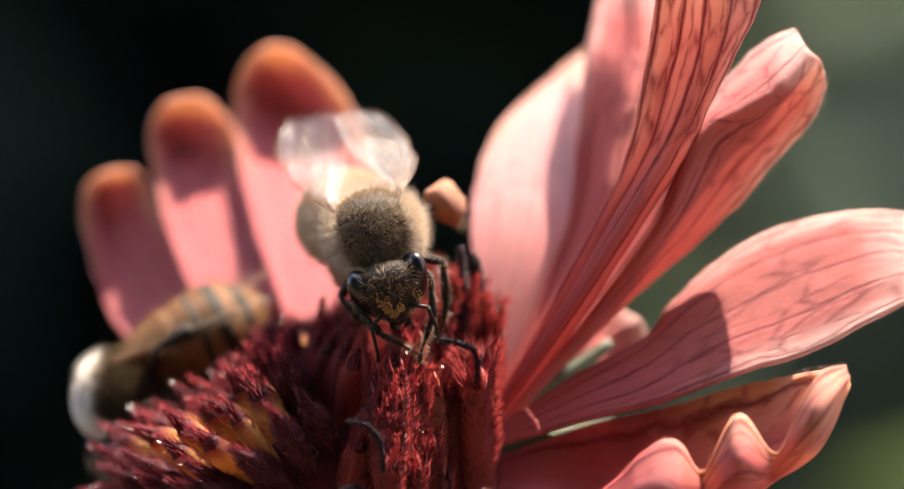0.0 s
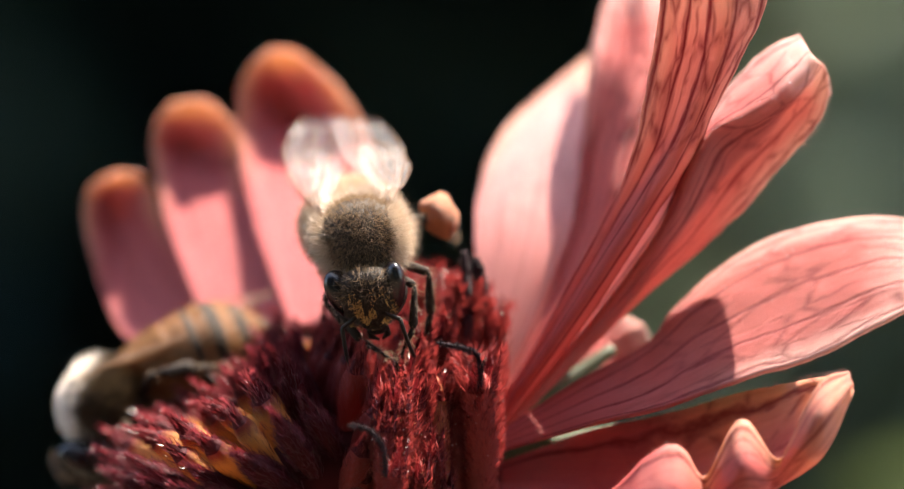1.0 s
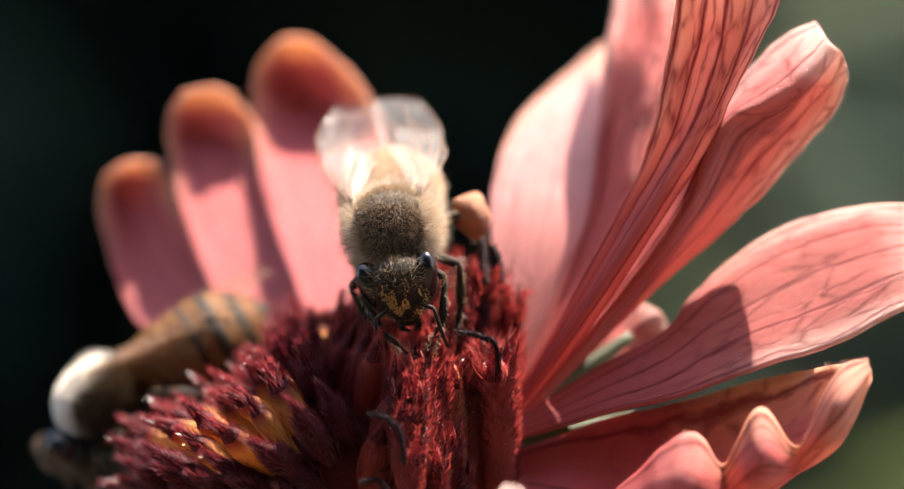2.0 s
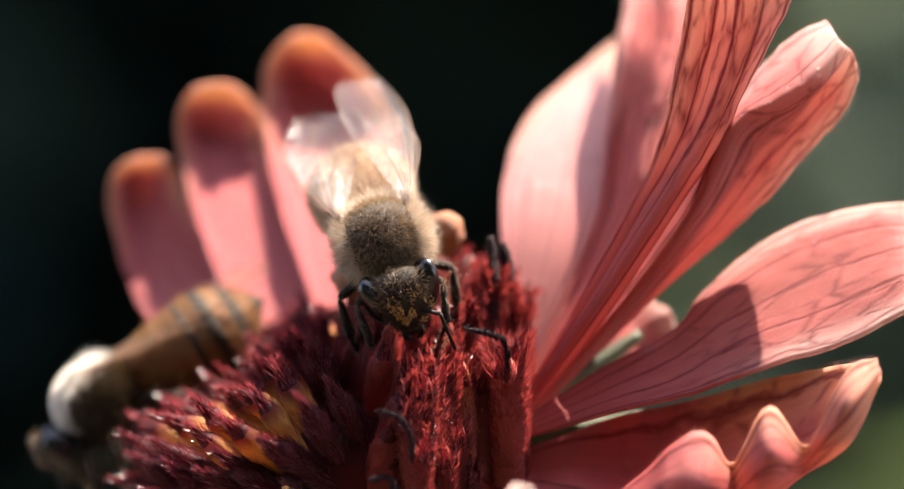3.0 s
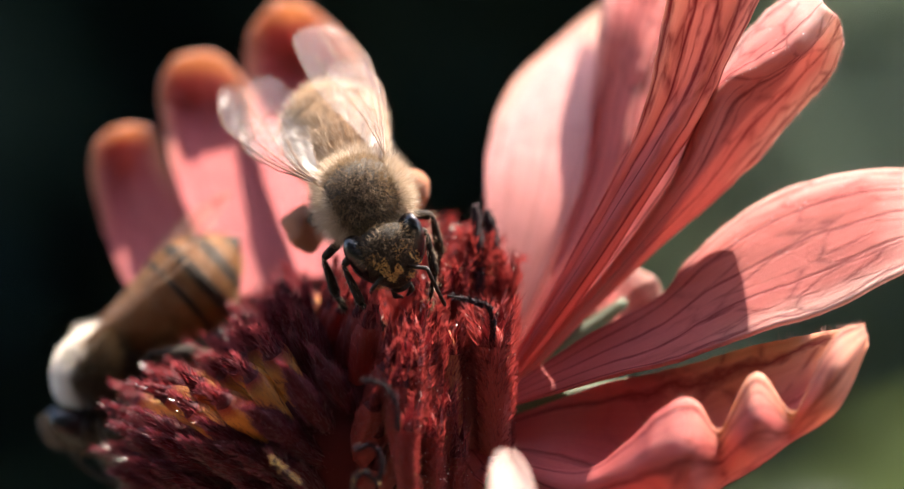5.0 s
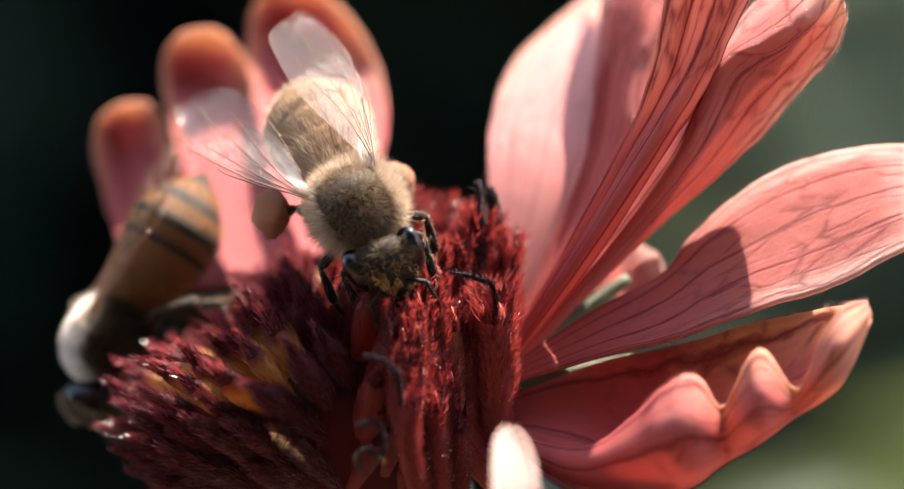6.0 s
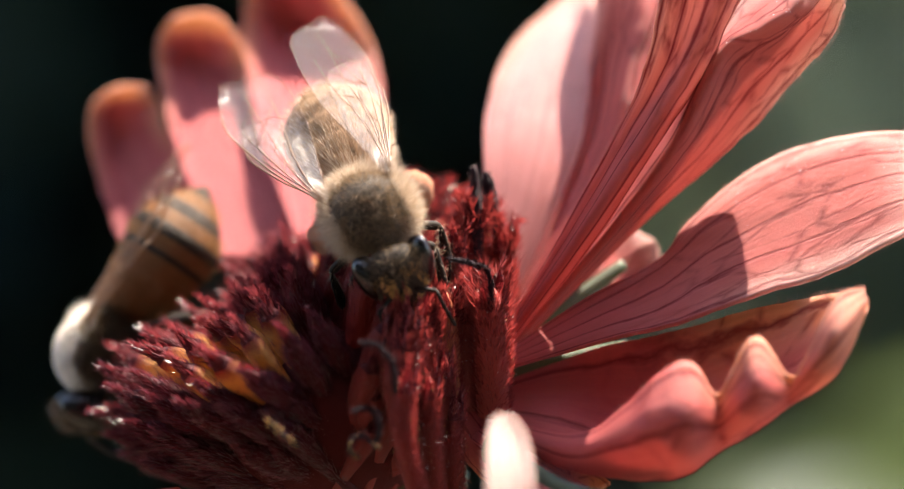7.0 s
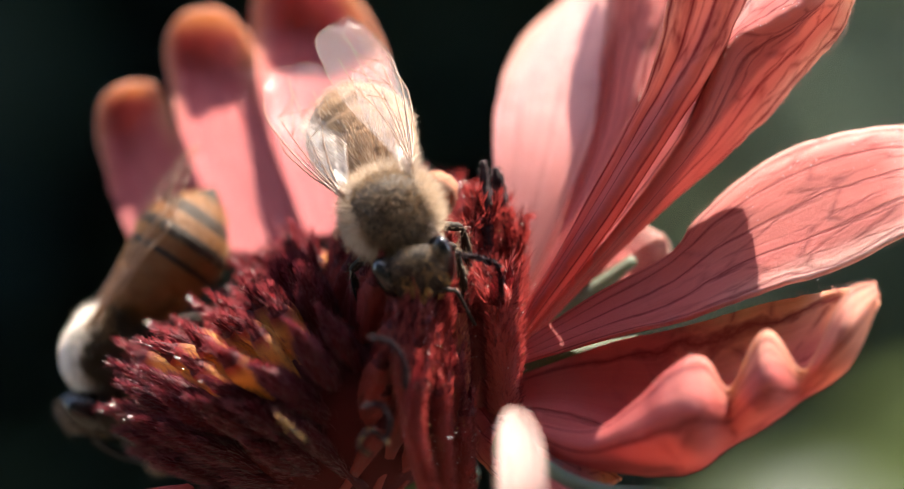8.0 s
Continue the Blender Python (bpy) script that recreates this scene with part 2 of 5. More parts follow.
FUR_TOP = strand("bee_fur_thorax_top", (0.10, 0.062, 0.034), (0.42, 0.285, 0.175), (0.3, 0.2, 0.12), 0.3, 0.4)
FUR_BROWN = strand("bee_fur_brown", (0.13, 0.082, 0.05), (0.38, 0.255, 0.165), (0.42, 0.3, 0.2), 0.35, 0.45)
FUR_TAN = strand("bee_fur_tan", (0.36, 0.26, 0.18), (0.66, 0.54, 0.42), (0.42, 0.3, 0.2), 0.3, 0.5)
FUR_AMBER = strand("bee_fur_amber", (0.12, 0.056, 0.022), (0.36, 0.19, 0.085), (0.3, 0.17, 0.07), 0.3, 0.45)
FUR_WHITENED = strand("bee_fur_whitened", (0.76, 0.70, 0.62), (0.95, 0.91, 0.85), (0.6, 0.5, 0.4), 0.15, 0.5, 0.2)
FUR_DARK = strand("bee_fur_dark", (0.015, 0.010, 0.006), (0.09, 0.055, 0.03), (0.12, 0.08, 0.04), 0.25, 0.4)
POLLEN_LOAD = plain("pollen_load", (0.60, 0.24, 0.13), 0.65, 0.25, 900.0, 0.8, 0.00015, through=(0.7, 0.3, 0.1), share=0.2)
WING_VEIN = plain("wing_vein", (0.24, 0.14, 0.085), 0.3, 0.3, 1500.0, spec=0.6, through=(0.5, 0.3, 0.15), share=0.3)


def wing_material():
    """Clear film with a faint haze, wrinkled so that it flashes in patches."""
    m = Nodes("wing_membrane")
    cells = m.add("ShaderNodeTexVoronoi", feature="SMOOTH_F1")
    cells.inputs["Scale"].default_value = 1100.0
    wrinkle = m.noise(520.0, 3.0)
    fine = m.noise(4200.0, 2.0)
    nrm = m.bump(m.math("ADD", m.math("ADD", wrinkle, m.math("MULTIPLY", cells.outputs["Distance"], 0.5)), m.math("MULTIPLY", fine, 0.1)), 0.35, 0.0006)
    clear = m.add("ShaderNodeBsdfTransparent")
    clear.inputs[0].default_value = (0.96, 0.92, 0.9, 1)
    haze = m.blend(0.5, m.principled((0.8, 0.72, 0.66), 0.5, nrm, spec=0.3), m.translucent((0.6, 0.5, 0.44), nrm))
    shine = m.add("ShaderNodeBsdfAnisotropic")
    shine.inputs["Roughness"].default_value = 0.3
    m.link(nrm, shine.inputs["Normal"])
    film = m.blend(m.ramp(wrinkle, [(0.3, (0.05, 0.05, 0.05)), (0.7, (0.13, 0.13, 0.13))]), clear.outputs[0], haze)
    return m.done(m.blend(0.05, film, shine.outputs[0]))


WING = wing_material()


def dull_wing_material():
    m = Nodes("wing_membrane_dull")
    clear = m.add("ShaderNodeBsdfTransparent")
    clear.inputs[0].default_value = (0.96, 0.9, 0.86, 1)
    haze = m.blend(0.5, m.principled((0.7, 0.56, 0.48), 0.5, spec=0.2), m.translucent((0.6, 0.45, 0.36)))
    return m.done(m.blend(m.ramp(m.noise(500.0, 3.0), [(0.3, (0.02, 0.02, 0.02)), (0.7, (0.08, 0.08, 0.08))]), clear.outputs[0], haze))


WING_DULL = dull_wing_material()


def leaf_material(name, color, through, share):
    m = Nodes(name)
    isl = m.add("ShaderNodeNewGeometry").outputs["Random Per Island"]
    a = m.noise(60.0, 4.0)
    lo, hi = tuple(c * 0.6 for c in color), tuple(c * 1.4 for c in color)
    col = m.mix(m.math("MULTIPLY", m.math("ADD", isl, a), 0.5), lo, hi)
    return m.done(m.blend(share, m.principled(col, 0.5, spec=0.15), m.translucent(through)))


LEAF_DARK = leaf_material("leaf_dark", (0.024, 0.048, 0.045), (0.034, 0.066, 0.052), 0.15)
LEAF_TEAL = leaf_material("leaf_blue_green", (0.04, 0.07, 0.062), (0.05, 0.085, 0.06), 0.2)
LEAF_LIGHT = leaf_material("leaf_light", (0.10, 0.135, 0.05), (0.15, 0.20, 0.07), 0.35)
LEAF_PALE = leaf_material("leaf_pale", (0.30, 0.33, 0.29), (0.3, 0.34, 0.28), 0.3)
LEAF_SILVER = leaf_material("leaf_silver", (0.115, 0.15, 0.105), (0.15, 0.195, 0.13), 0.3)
SOIL = plain("soil", (0.05, 0.037, 0.024), 0.9, 0.4, 14.0, 0.6, 0.01)
BARK = plain("bark", (0.10, 0.07, 0.05), 0.8, 0.4, 60.0, 0.6, 0.002)


# ---------------------------------------------------------------- building helpers
def mesh_from(name, verts, faces, mats, index=None, smooth=True, uvs=None):
    """A mesh from places in millimetres."""
    me = bpy.data.meshes.new(name)
    me.from_pydata([(x * MM, y * MM, z * MM) for x, y, z in verts], [], faces)
    for m in mats:
        me.materials.append(m)
    if index is not None:
        me.polygons.foreach_set("material_index", index)
    if smooth:
        me.polygons.foreach_set("use_smooth", [True] * len(me.polygons))
    if uvs is not None:
        layer = me.uv_layers.new(name="skin")
        for loop in me.loops:
            layer.data[loop.index].uv = uvs[loop.vertex_index]
    me.update()
    return me


def part(name, me, parent=None, label="", at=None):
    ob = new(name, me)
    if parent is not None:
        ob.parent = parent
    if at is not None:
        ob.matrix_basis = at
    if label:
        tagged(ob, label)
    return ob


class Soup:
    """Collects vertices and faces of one mesh, in millimetres."""

    def __init__(self):
        self.v, self.f, self.i = [], [], []

    def face(self, idx, mat=0):
        self.f.append(idx)
        self.i.append(mat)

    def grid(self, rows, mat=0, close=False):
        base, n = len(self.v), len(rows[0])
        for r in rows:
            self.v.extend(tuple(p) for p in r)
        for a in range(len(rows) - 1):
            for b in range(n if close else n - 1):
                c = (b + 1) % n
                self.face((base + a * n + b, base + a * n + c, base + (a + 1) * n + c, base + (a + 1) * n + b), mat)

    def tube(self, pts, radii, sides=7, mat=0, flat=1.0):
        """Round tube along points, closed to its ends."""
        pts = [Vector(p) for p in pts]
        rows, ref = [], Vector((0.31, 0.17, 0.93))
        for k, p in enumerate(pts):
            t = (pts[min(k + 1, len(pts) - 1)] - pts[max(k - 1, 0)]).normalized()
            s = t.cross(ref).normalized()
            u = s.cross(t)
            rows.append([p + (s * math.cos(a) * flat + u * math.sin(a)) * radii[k] for a in np.arange(sides) * math.tau / sides])
        self.grid(rows, mat, close=True)
        n = len(self.v)
        self.v += [tuple(pts[0]), tuple(pts[-1])]
        first, last = n - len(pts) * sides, n - sides
        for b in range(sides):
            c = (b + 1) % sides
            self.face((first + c, first + b, n), mat)
            self.face((last + b, last + c, n + 1), mat)

    def ball(self, centre, radii, mat=0, nu=20, nv=12, shape=None):
        """Ellipsoid; shape(direction) may return a factor for the radius."""
        centre = Vector(centre)
        rows = []
        for a in range(nv + 1):
            th = math.pi * (0.002 + 0.996 * a / nv)
            row = []
            for b in range(nu):
                ph = math.tau * b / nu
                d = Vector((math.cos(th), math.sin(th) * math.cos(ph), math.sin(th) * math.sin(ph)))
                k = shape(d) if shape else 1.0
                row.append(centre + Vector((d.x * radii[0], d.y * radii[1], d.z * radii[2])) * k)
            rows.append(row)
        self.grid(rows, mat, close=True)

    def hair(self, p, way, length, width, bend=(0, 0, 0), mat=0):
        """One tapered strand of two bent pieces."""
        p, way, bend = Vector(p), Vector(way).normalized(), Vector(bend)
        s = way.cross(Vector((random.uniform(-1, 1), random.uniform(-1, 1), random.uniform(-1, 1)))).normalized() * width * 0.5
        q = p + way * length * 0.55 + bend * length * 0.3
        e = p + way * length * 0.95 + bend * length
        n = len(self.v)
        self.v += [tuple(p - s), tuple(p + s), tuple(q - s * 0.75), tuple(q + s * 0.75), tuple(e)]
        self.face((n, n + 1, n + 3, n + 2), mat)
        self.face((n + 2, n + 3, n + 4), mat)

    def mesh(self, name, mats, smooth=True):
        return mesh_from(name, self.v, self.f, mats, self.i, smooth)


def spline(pts, t):
    """Smooth curve through points, t from 0 to 1."""
    pts = [Vector(p) for p in pts]
    ext = [pts[0] * 2 - pts[1], *pts, pts[-1] * 2 - pts[-2]]
    x = min(max(t, 0.0), 1.0) * (len(pts) - 1)
    k = min(int(x), len(pts) - 2)
    f = x - k
    a, b, c, d = ext[k:k + 4]
    return 0.5 * ((2 * b) + (c - a) * f + (2 * a - 5 * b + 4 * c - d) * f * f + (3 * b - a - 3 * c + d) * f ** 3)


def thing(name, label, category, at=None, group="", kind=""):
    ob = tagged(new(name), label, category, group, kind)
    ob.empty_display_size = 0.002
    if at is not None:
        ob.matrix_basis = at
    return ob


# ---------------------------------------------------------------- garden behind
def leaf_shape(s, p, turn, size):
    m = turn.to_matrix()
    rows = []
    for k, w in ((0.0, 0.05), (0.25, 0.3), (0.55, 0.36), (0.85, 0.18), (1.0, 0.02)):
        z = 0.18 * k * k
        rows.append([p + m @ Vector((k * size, u * w * size, (z - 0.10 * abs(u) * 0 + 0.12 * abs(u) * w) * size)) for u in (-1, 0, 1)])
    s.grid(rows)


def garden():
    s = Soup()
    n = 24
    xs = [-4000, -2500, -1500, -900, -500, -250, 0, 250, 500, 900, 1500, 2500, 4000]
    big = [-60000, *[-16000, -8000], *xs, 8000, 16000, 60000]
    rows = [[(x, y + 1500, -480) for x in big] for y in big]
    s.grid(rows)
    tagged(part("ground", s.mesh("ground", [SOIL])), "dark bare garden soil below the flower", "ground", kind="structure")
    rnd = random.Random(4)

    def shrub(name, label, box, count, size, mat, seed):
        rr = random.Random(seed)
        t = Soup()
        (x0, x1), (y0, y1), (z0, z1) = box
        while count > 0:
            a, b, c = rr.uniform(-1, 1), rr.uniform(-1, 1), rr.uniform(-1, 1)
            if a ** 4 + b ** 4 + max(c, 0.0) ** 4 > 1 + 0.35 * noise.noise((a * 2.5 + seed, b * 2.5, c * 2.5)):
                continue
            count -= 1
            p = Vector((x0 + (x1 - x0) * (0.5 + 0.5 * a), y0 + (y1 - y0) * (0.5 + 0.5 * b), z0 + (z1 - z0) * (0.5 + 0.5 * c)))
            leaf_shape(t, p, Euler((rr.uniform(-0.9, 0.9), rr.uniform(-0.4, 1.2), rr.uniform(0, 6.28))), size * rr.uniform(0.6, 1.3))
        root = thing(name, label, "shrub", at=Matrix.Translation(mm((x0 + x1) / 2, (y0 + y1) / 2, -480)))
        off = Vector(((x0 + x1) / 2, (y0 + y1) / 2, -480))
        t.v = [tuple(Vector(v) - off) for v in t.v]
        tagged(part("crown", t.mesh("crown", [mat]), root), kind="stuff")
        for _ in range(9):
            w = Soup()
            a = Vector((rr.uniform(-0.15, 0.15) * (x1 - x0), rr.uniform(-0.2, 0.2) * (y1 - y0), -8))
            b = Vector((rr.uniform(-0.4, 0.4) * (x1 - x0), rr.uniform(-0.3, 0.3) * (y1 - y0), (z1 + 480) * rr.uniform(0.6, 0.95)))
            w.tube([a, a.lerp(b, 0.4) + Vector((rr.uniform(-30, 30), 0, 0)), b], [9, 6, 2], 6)
            part("branch", w.mesh("branch", [BARK]), root)

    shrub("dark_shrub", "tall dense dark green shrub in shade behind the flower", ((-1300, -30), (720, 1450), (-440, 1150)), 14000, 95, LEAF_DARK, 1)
    # Unseen hedge behind the camera, added to cut sky light on the flower.
    shrub("sky_blocker_hedge", "tall dense dark green hedge, unseen, added to block sky light", ((-2200, 2200), (-1500, -950), (-440, 1900)), 9000, 120, LEAF_DARK, 7)
    # Out-of-view hedge, added to keep sun off the shrubs behind the flower.
    shrub("sun_blocker_hedge", "tall dense dark green hedge, unseen, added to shade the shrubs", ((800, 1400), (1020, 2100), (-440, 2000)), 6000, 120, LEAF_DARK, 8)
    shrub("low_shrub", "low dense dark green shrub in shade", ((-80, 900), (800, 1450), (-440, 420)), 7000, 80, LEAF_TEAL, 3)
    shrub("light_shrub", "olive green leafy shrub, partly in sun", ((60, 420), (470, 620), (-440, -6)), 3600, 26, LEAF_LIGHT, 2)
    # Leaves standing in for a pale blur, placed to the camera's view.
    shrub("pale_blur_leaves", "low pale grey leaves standing in for a bright blur behind the flower", ((36, 66), (400, 450), (-440, -41)), 900, 12, LEAF_PALE, 6)
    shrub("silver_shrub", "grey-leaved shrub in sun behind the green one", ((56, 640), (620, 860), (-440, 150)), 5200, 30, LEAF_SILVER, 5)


garden()


# ---------------------------------------------------------------- the flower
DOME = Vector((-6.0, 4.0, -8.0))                       # middle of the flower head
AXIS = Vector((-0.17, -0.60, 0.78)).normalized()
RING_X = (Vector((1, 0, 0)) - AXIS * AXIS.x).normalized()
RING_Y = AXIS.cross(RING_X)
flower = thing("blanket_flower", "coral red blanket flower with spiky maroon disc on green stem", "flower",
               at=Matrix.Translation(mm(*DOME)))


def own(p):
    return Vector(p) - DOME


def petal(ctrl, width, tilt=0.0, side=None, cup=0.12, fold=0.0, teeth=0.0, narrow=0.28, round_tip=0.06, roll_tip=0.0, ripple=0.05,
          mat=None, hairs=120, seed=1, label="", peak=0.62, blunt=0.72, brim=0.0, fold_from=0.25, fold_at=0.35, twist=0.0, dew=0):
    """A ray petal from its base to its tip. ctrl: places in mm; width: mm; tilt: degrees about its length, away from facing -y."""
    rr = random.Random(seed)
    nu, nv = 23, 46
    verts, uvs, edge = [], [], []
    ph = [rr.uniform(0, 6.28) for _ in range(6)]
    for a in range(nv + 1):
        for b in range(nu):
            u = -1 + 2 * b / (nu - 1)
            lobe = 1 - round_tip * abs(u) ** 2.2 - teeth * (0.5 - 0.5 * math.cos(3 * math.pi * u)) * (1 if abs(u) < 0.98 else 0.4)
            v = 1 - (1 - a / nv) ** 1.5
            t = v * (lobe * v ** 2 + (1 - v ** 2))
            p = spline(ctrl, t)
            tan = (spline(ctrl, min(t + 0.02, 1)) - spline(ctrl, max(t - 0.02, 0))).normalized()
            if side is None:
                s = tan.cross(Vector((0, 1, 0))).normalized()
                s = Matrix.Rotation(radians(tilt + twist * v), 3, tan) @ s
            else:
                s = Vector(side)
                s = (s - tan * s.dot(tan)).normalized()
            nrm = s.cross(tan)
            if v < peak:
                w = narrow + (1 - narrow) * math.sin(0.5 * math.pi * v / peak) ** 1.3
            else:
                w = max(0.05, 1 - ((v - peak) / (1 - peak)) ** (2.0 + 6.0 * blunt)) ** 0.5
            half = 0.5 * width * w
            lift = cup * abs(u) ** 2 * width * (0.5 + 0.5 * w) + fold * abs(u) * width * w * 0.5
            lift += 0.025 * math.cos(9.0 * u + ph[0]) * min(v * 4, 1) + 0.02 * math.sin(17 * u + ph[1] + 2 * v)
            lift += ripple * width * (0.4 * math.sin(5 * v + ph[2] + 2.5 * u) + 0.5 * abs(u) ** 3 * math.sin(13 * v + ph[3] + (2 if u > 0 else 0)) + 0.25 * noise.noise((u * 2 + seed, v * 6, 0.3)))
            if brim:
                lift += brim * width * max(0.0, u - fold_from) ** 2 * min(1.0, max(0.0, (v - fold_at) / 0.3))
            if roll_tip:
                k = max(0.0, (v - 0.72) / 0.28)
                lift += roll_tip * width * k * k
            q = p + s * half * u * (1 + 0.03 * math.sin(21 * v + ph[4] + u)) + nrm * lift
            verts.append(own(q))
            uvs.append((u, v))
            if b in (0, nu - 1) or a == nv:
                edge.append((own(q), (s * u + tan * 0.25).normalized(), nrm))
    faces = [(a * nu + b, a * nu + b + 1, (a + 1) * nu + b + 1, (a + 1) * nu + b) for a in range(nv) for b in range(nu - 1)]
    me = mesh_from("petal", verts, faces, [mat or PETAL], None, True, uvs)
    ob = part("petal", me, flower, label)
    th = ob.modifiers.new("thickness", "SOLIDIFY")
    th.thickness, th.offset = 0.00016, 0.0
    if hairs:
        h = Soup()
        for _ in range(hairs * 2):
            k = rr.randrange(2 * nv - 2)
            (q, out, nrm), far_end = edge[k], edge[k + 2]
            q = q.lerp(far_end[0], rr.random())
            d = out + Vector((rr.uniform(-.6, .6), rr.uniform(-.6, .6), rr.uniform(-.6, .6)))
            h.hair(q, d, rr.uniform(0.12, 0.40), 0.006, (rr.uniform(-.3, .3), rr.uniform(-.3, .3), rr.uniform(-.3, .3)))
        for _ in range(hairs):
            k = rr.randrange(nu * 8, len(verts))
            d = Vector((rr.uniform(-.5, .5), -0.8, rr.uniform(-.5, .5)))
            h.hair(verts[k], d, rr.uniform(0.06, 0.16), 0.006)
        tagged(part("fine_hairs", h.mesh("fine_hairs", [PALE_HAIR], False), ob), kind="stuff")
    if dew:
        g = Soup()
        for _ in range(dew):
            k = rr.randrange(int(nv * 0.5), nv + 1) * nu + rr.randrange(nu - 10, nu - 1)
            r = rr.uniform(.008, .024)
            g.ball(verts[k].lerp(verts[k - rr.choice((1, nu, nu + 1))], rr.random()) + Vector((0, -0.085, 0.02)), (r, r, r), 0, 6, 4)
        tagged(part("dew", g.mesh("dew", [DEW_GLINT]), ob, "tiny white drops for dew and painted-in glints"), kind="stuff")
    return ob


def sheet_petal(rails, seed, mat=None, label="", hairs=300, fuzz=300, wave=0.05, crease=0.0, dew=0, dew_side=0.3, ridge=None):
    """A ray petal spanned between rails that run from its base to its tip, folds and curled margins included."""
    rr = random.Random(seed)
    nu, nv = 33, 64
    verts, uvs = [], []
    ph = [rr.uniform(0, 6.28) for _ in range(6)]
    for a in range(nv + 1):
        v = a / nv
        row = [spline(r, v) for r in rails]
        for b in range(nu):
            u = b / (nu - 1)
            p = spline(row, u)
            side = (spline(row, min(u + .03, 1)) - spline(row, max(u - .03, 0))).normalized()
            ahead = (spline(rails[len(rails) // 2], min(v + .03, 1)) - spline(rails[len(rails) // 2], max(v - .03, 0))).normalized()
            nrm = side.cross(ahead).normalized()
            grow = min(1.0, v * 3)
            lift = wave * grow * (math.sin(6 * v + ph[0] + 3 * u) + 0.8 * noise.noise((u * 3 + seed, v * 7, 0.3)))
            lift += grow * (0.022 * math.cos(15 * u + ph[1]) + 0.014 * math.sin(31 * u + ph[2] + 2 * v))
            lift += 0.05 * grow * noise.noise((u * 9, v * 22, seed))
            rim = abs(2 * u - 1) ** 6
            p = p + nrm * (lift + rim * crease * math.sin(23 * v + ph[3] + 3 * u))
            p = p + side * (1 if u > .5 else -1) * rim * grow * (0.07 * noise.noise((v * 11, seed, u)) + 0.04 * noise.noise((v * 34, seed, u)))
            verts.append(own(p))
            uvs.append((2 * u - 1, v))
    faces = [(a * nu + b, a * nu + b + 1, (a + 1) * nu + b + 1, (a + 1) * nu + b) for a in range(nv) for b in range(nu - 1)]
    ob = part("petal", mesh_from("petal", verts, faces, [mat or PETAL], None, True, uvs), flower, label)
    th = ob.modifiers.new("thickness", "SOLIDIFY")
    th.thickness, th.offset = 0.00018, 0.0
    h = Soup()

    def spot(b, v):
        a = min(int(v * nv), nv - 1)
        return verts[a * nu + b].lerp(verts[(a + 1) * nu + b], v * nv - a)

    for _ in range(hairs):
        b, v = rr.choice((0, nu - 1)), rr.uniform(.12, 1)
        out = (spot(b, v) - spot(1 if b == 0 else nu - 2, v)).normalized()
        h.hair(spot(b, v), out + Vector((rr.uniform(-.7, .7), rr.uniform(-.7, .7), rr.uniform(-.5, .9))), rr.uniform(.10, .34), .007, (0, 0, rr.uniform(0, .3)))
    for _ in range(hairs // 2):
        b, v = rr.randrange(nu), rr.uniform(.97, 1)
        h.hair(spot(b, v), Vector((rr.uniform(-.5, .9), rr.uniform(-.8, .5), rr.uniform(0, 1))), rr.uniform(.10, .3), .007)
    for _ in range(fuzz):
        b, v = rr.randrange(nu), rr.uniform(.05, 1)
        if ridge is not None and rr.random() < .55:
            b = min(nu - 1, max(0, int(ridge * (nu - 1) + rr.gauss(0, 1.8))))
        h.hair(spot(b, v), Vector((rr.uniform(-.7, .7), -0.7, rr.uniform(-.3, .9))), rr.uniform(.07, .26), .007, (0, 0, rr.uniform(0, .5)))
    if hairs:
        tagged(part("fine_hairs", h.mesh("fine_hairs", [PALE_HAIR], False), ob), kind="stuff")
    if dew:
        g = Soup()
        for _ in range(dew):
            v = rr.uniform(.5, 1)
            b = min(nu - 2, int(abs(rr.gauss(0, .5)) * dew_side * (nu - 1)))
            r = rr.uniform(.006, .020) if rr.random() < .93 else rr.uniform(.02, .04)
            g.ball(spot(b, v).lerp(spot(b + 1, v), rr.random()) + Vector((0, -0.08, 0.04)), (r, r, r), 0, 6, 4)
        tagged(part("dew", g.mesh("dew", [DEW_GLINT]), ob, "tiny white drops for dew and painted-in glints"), kind="stuff")


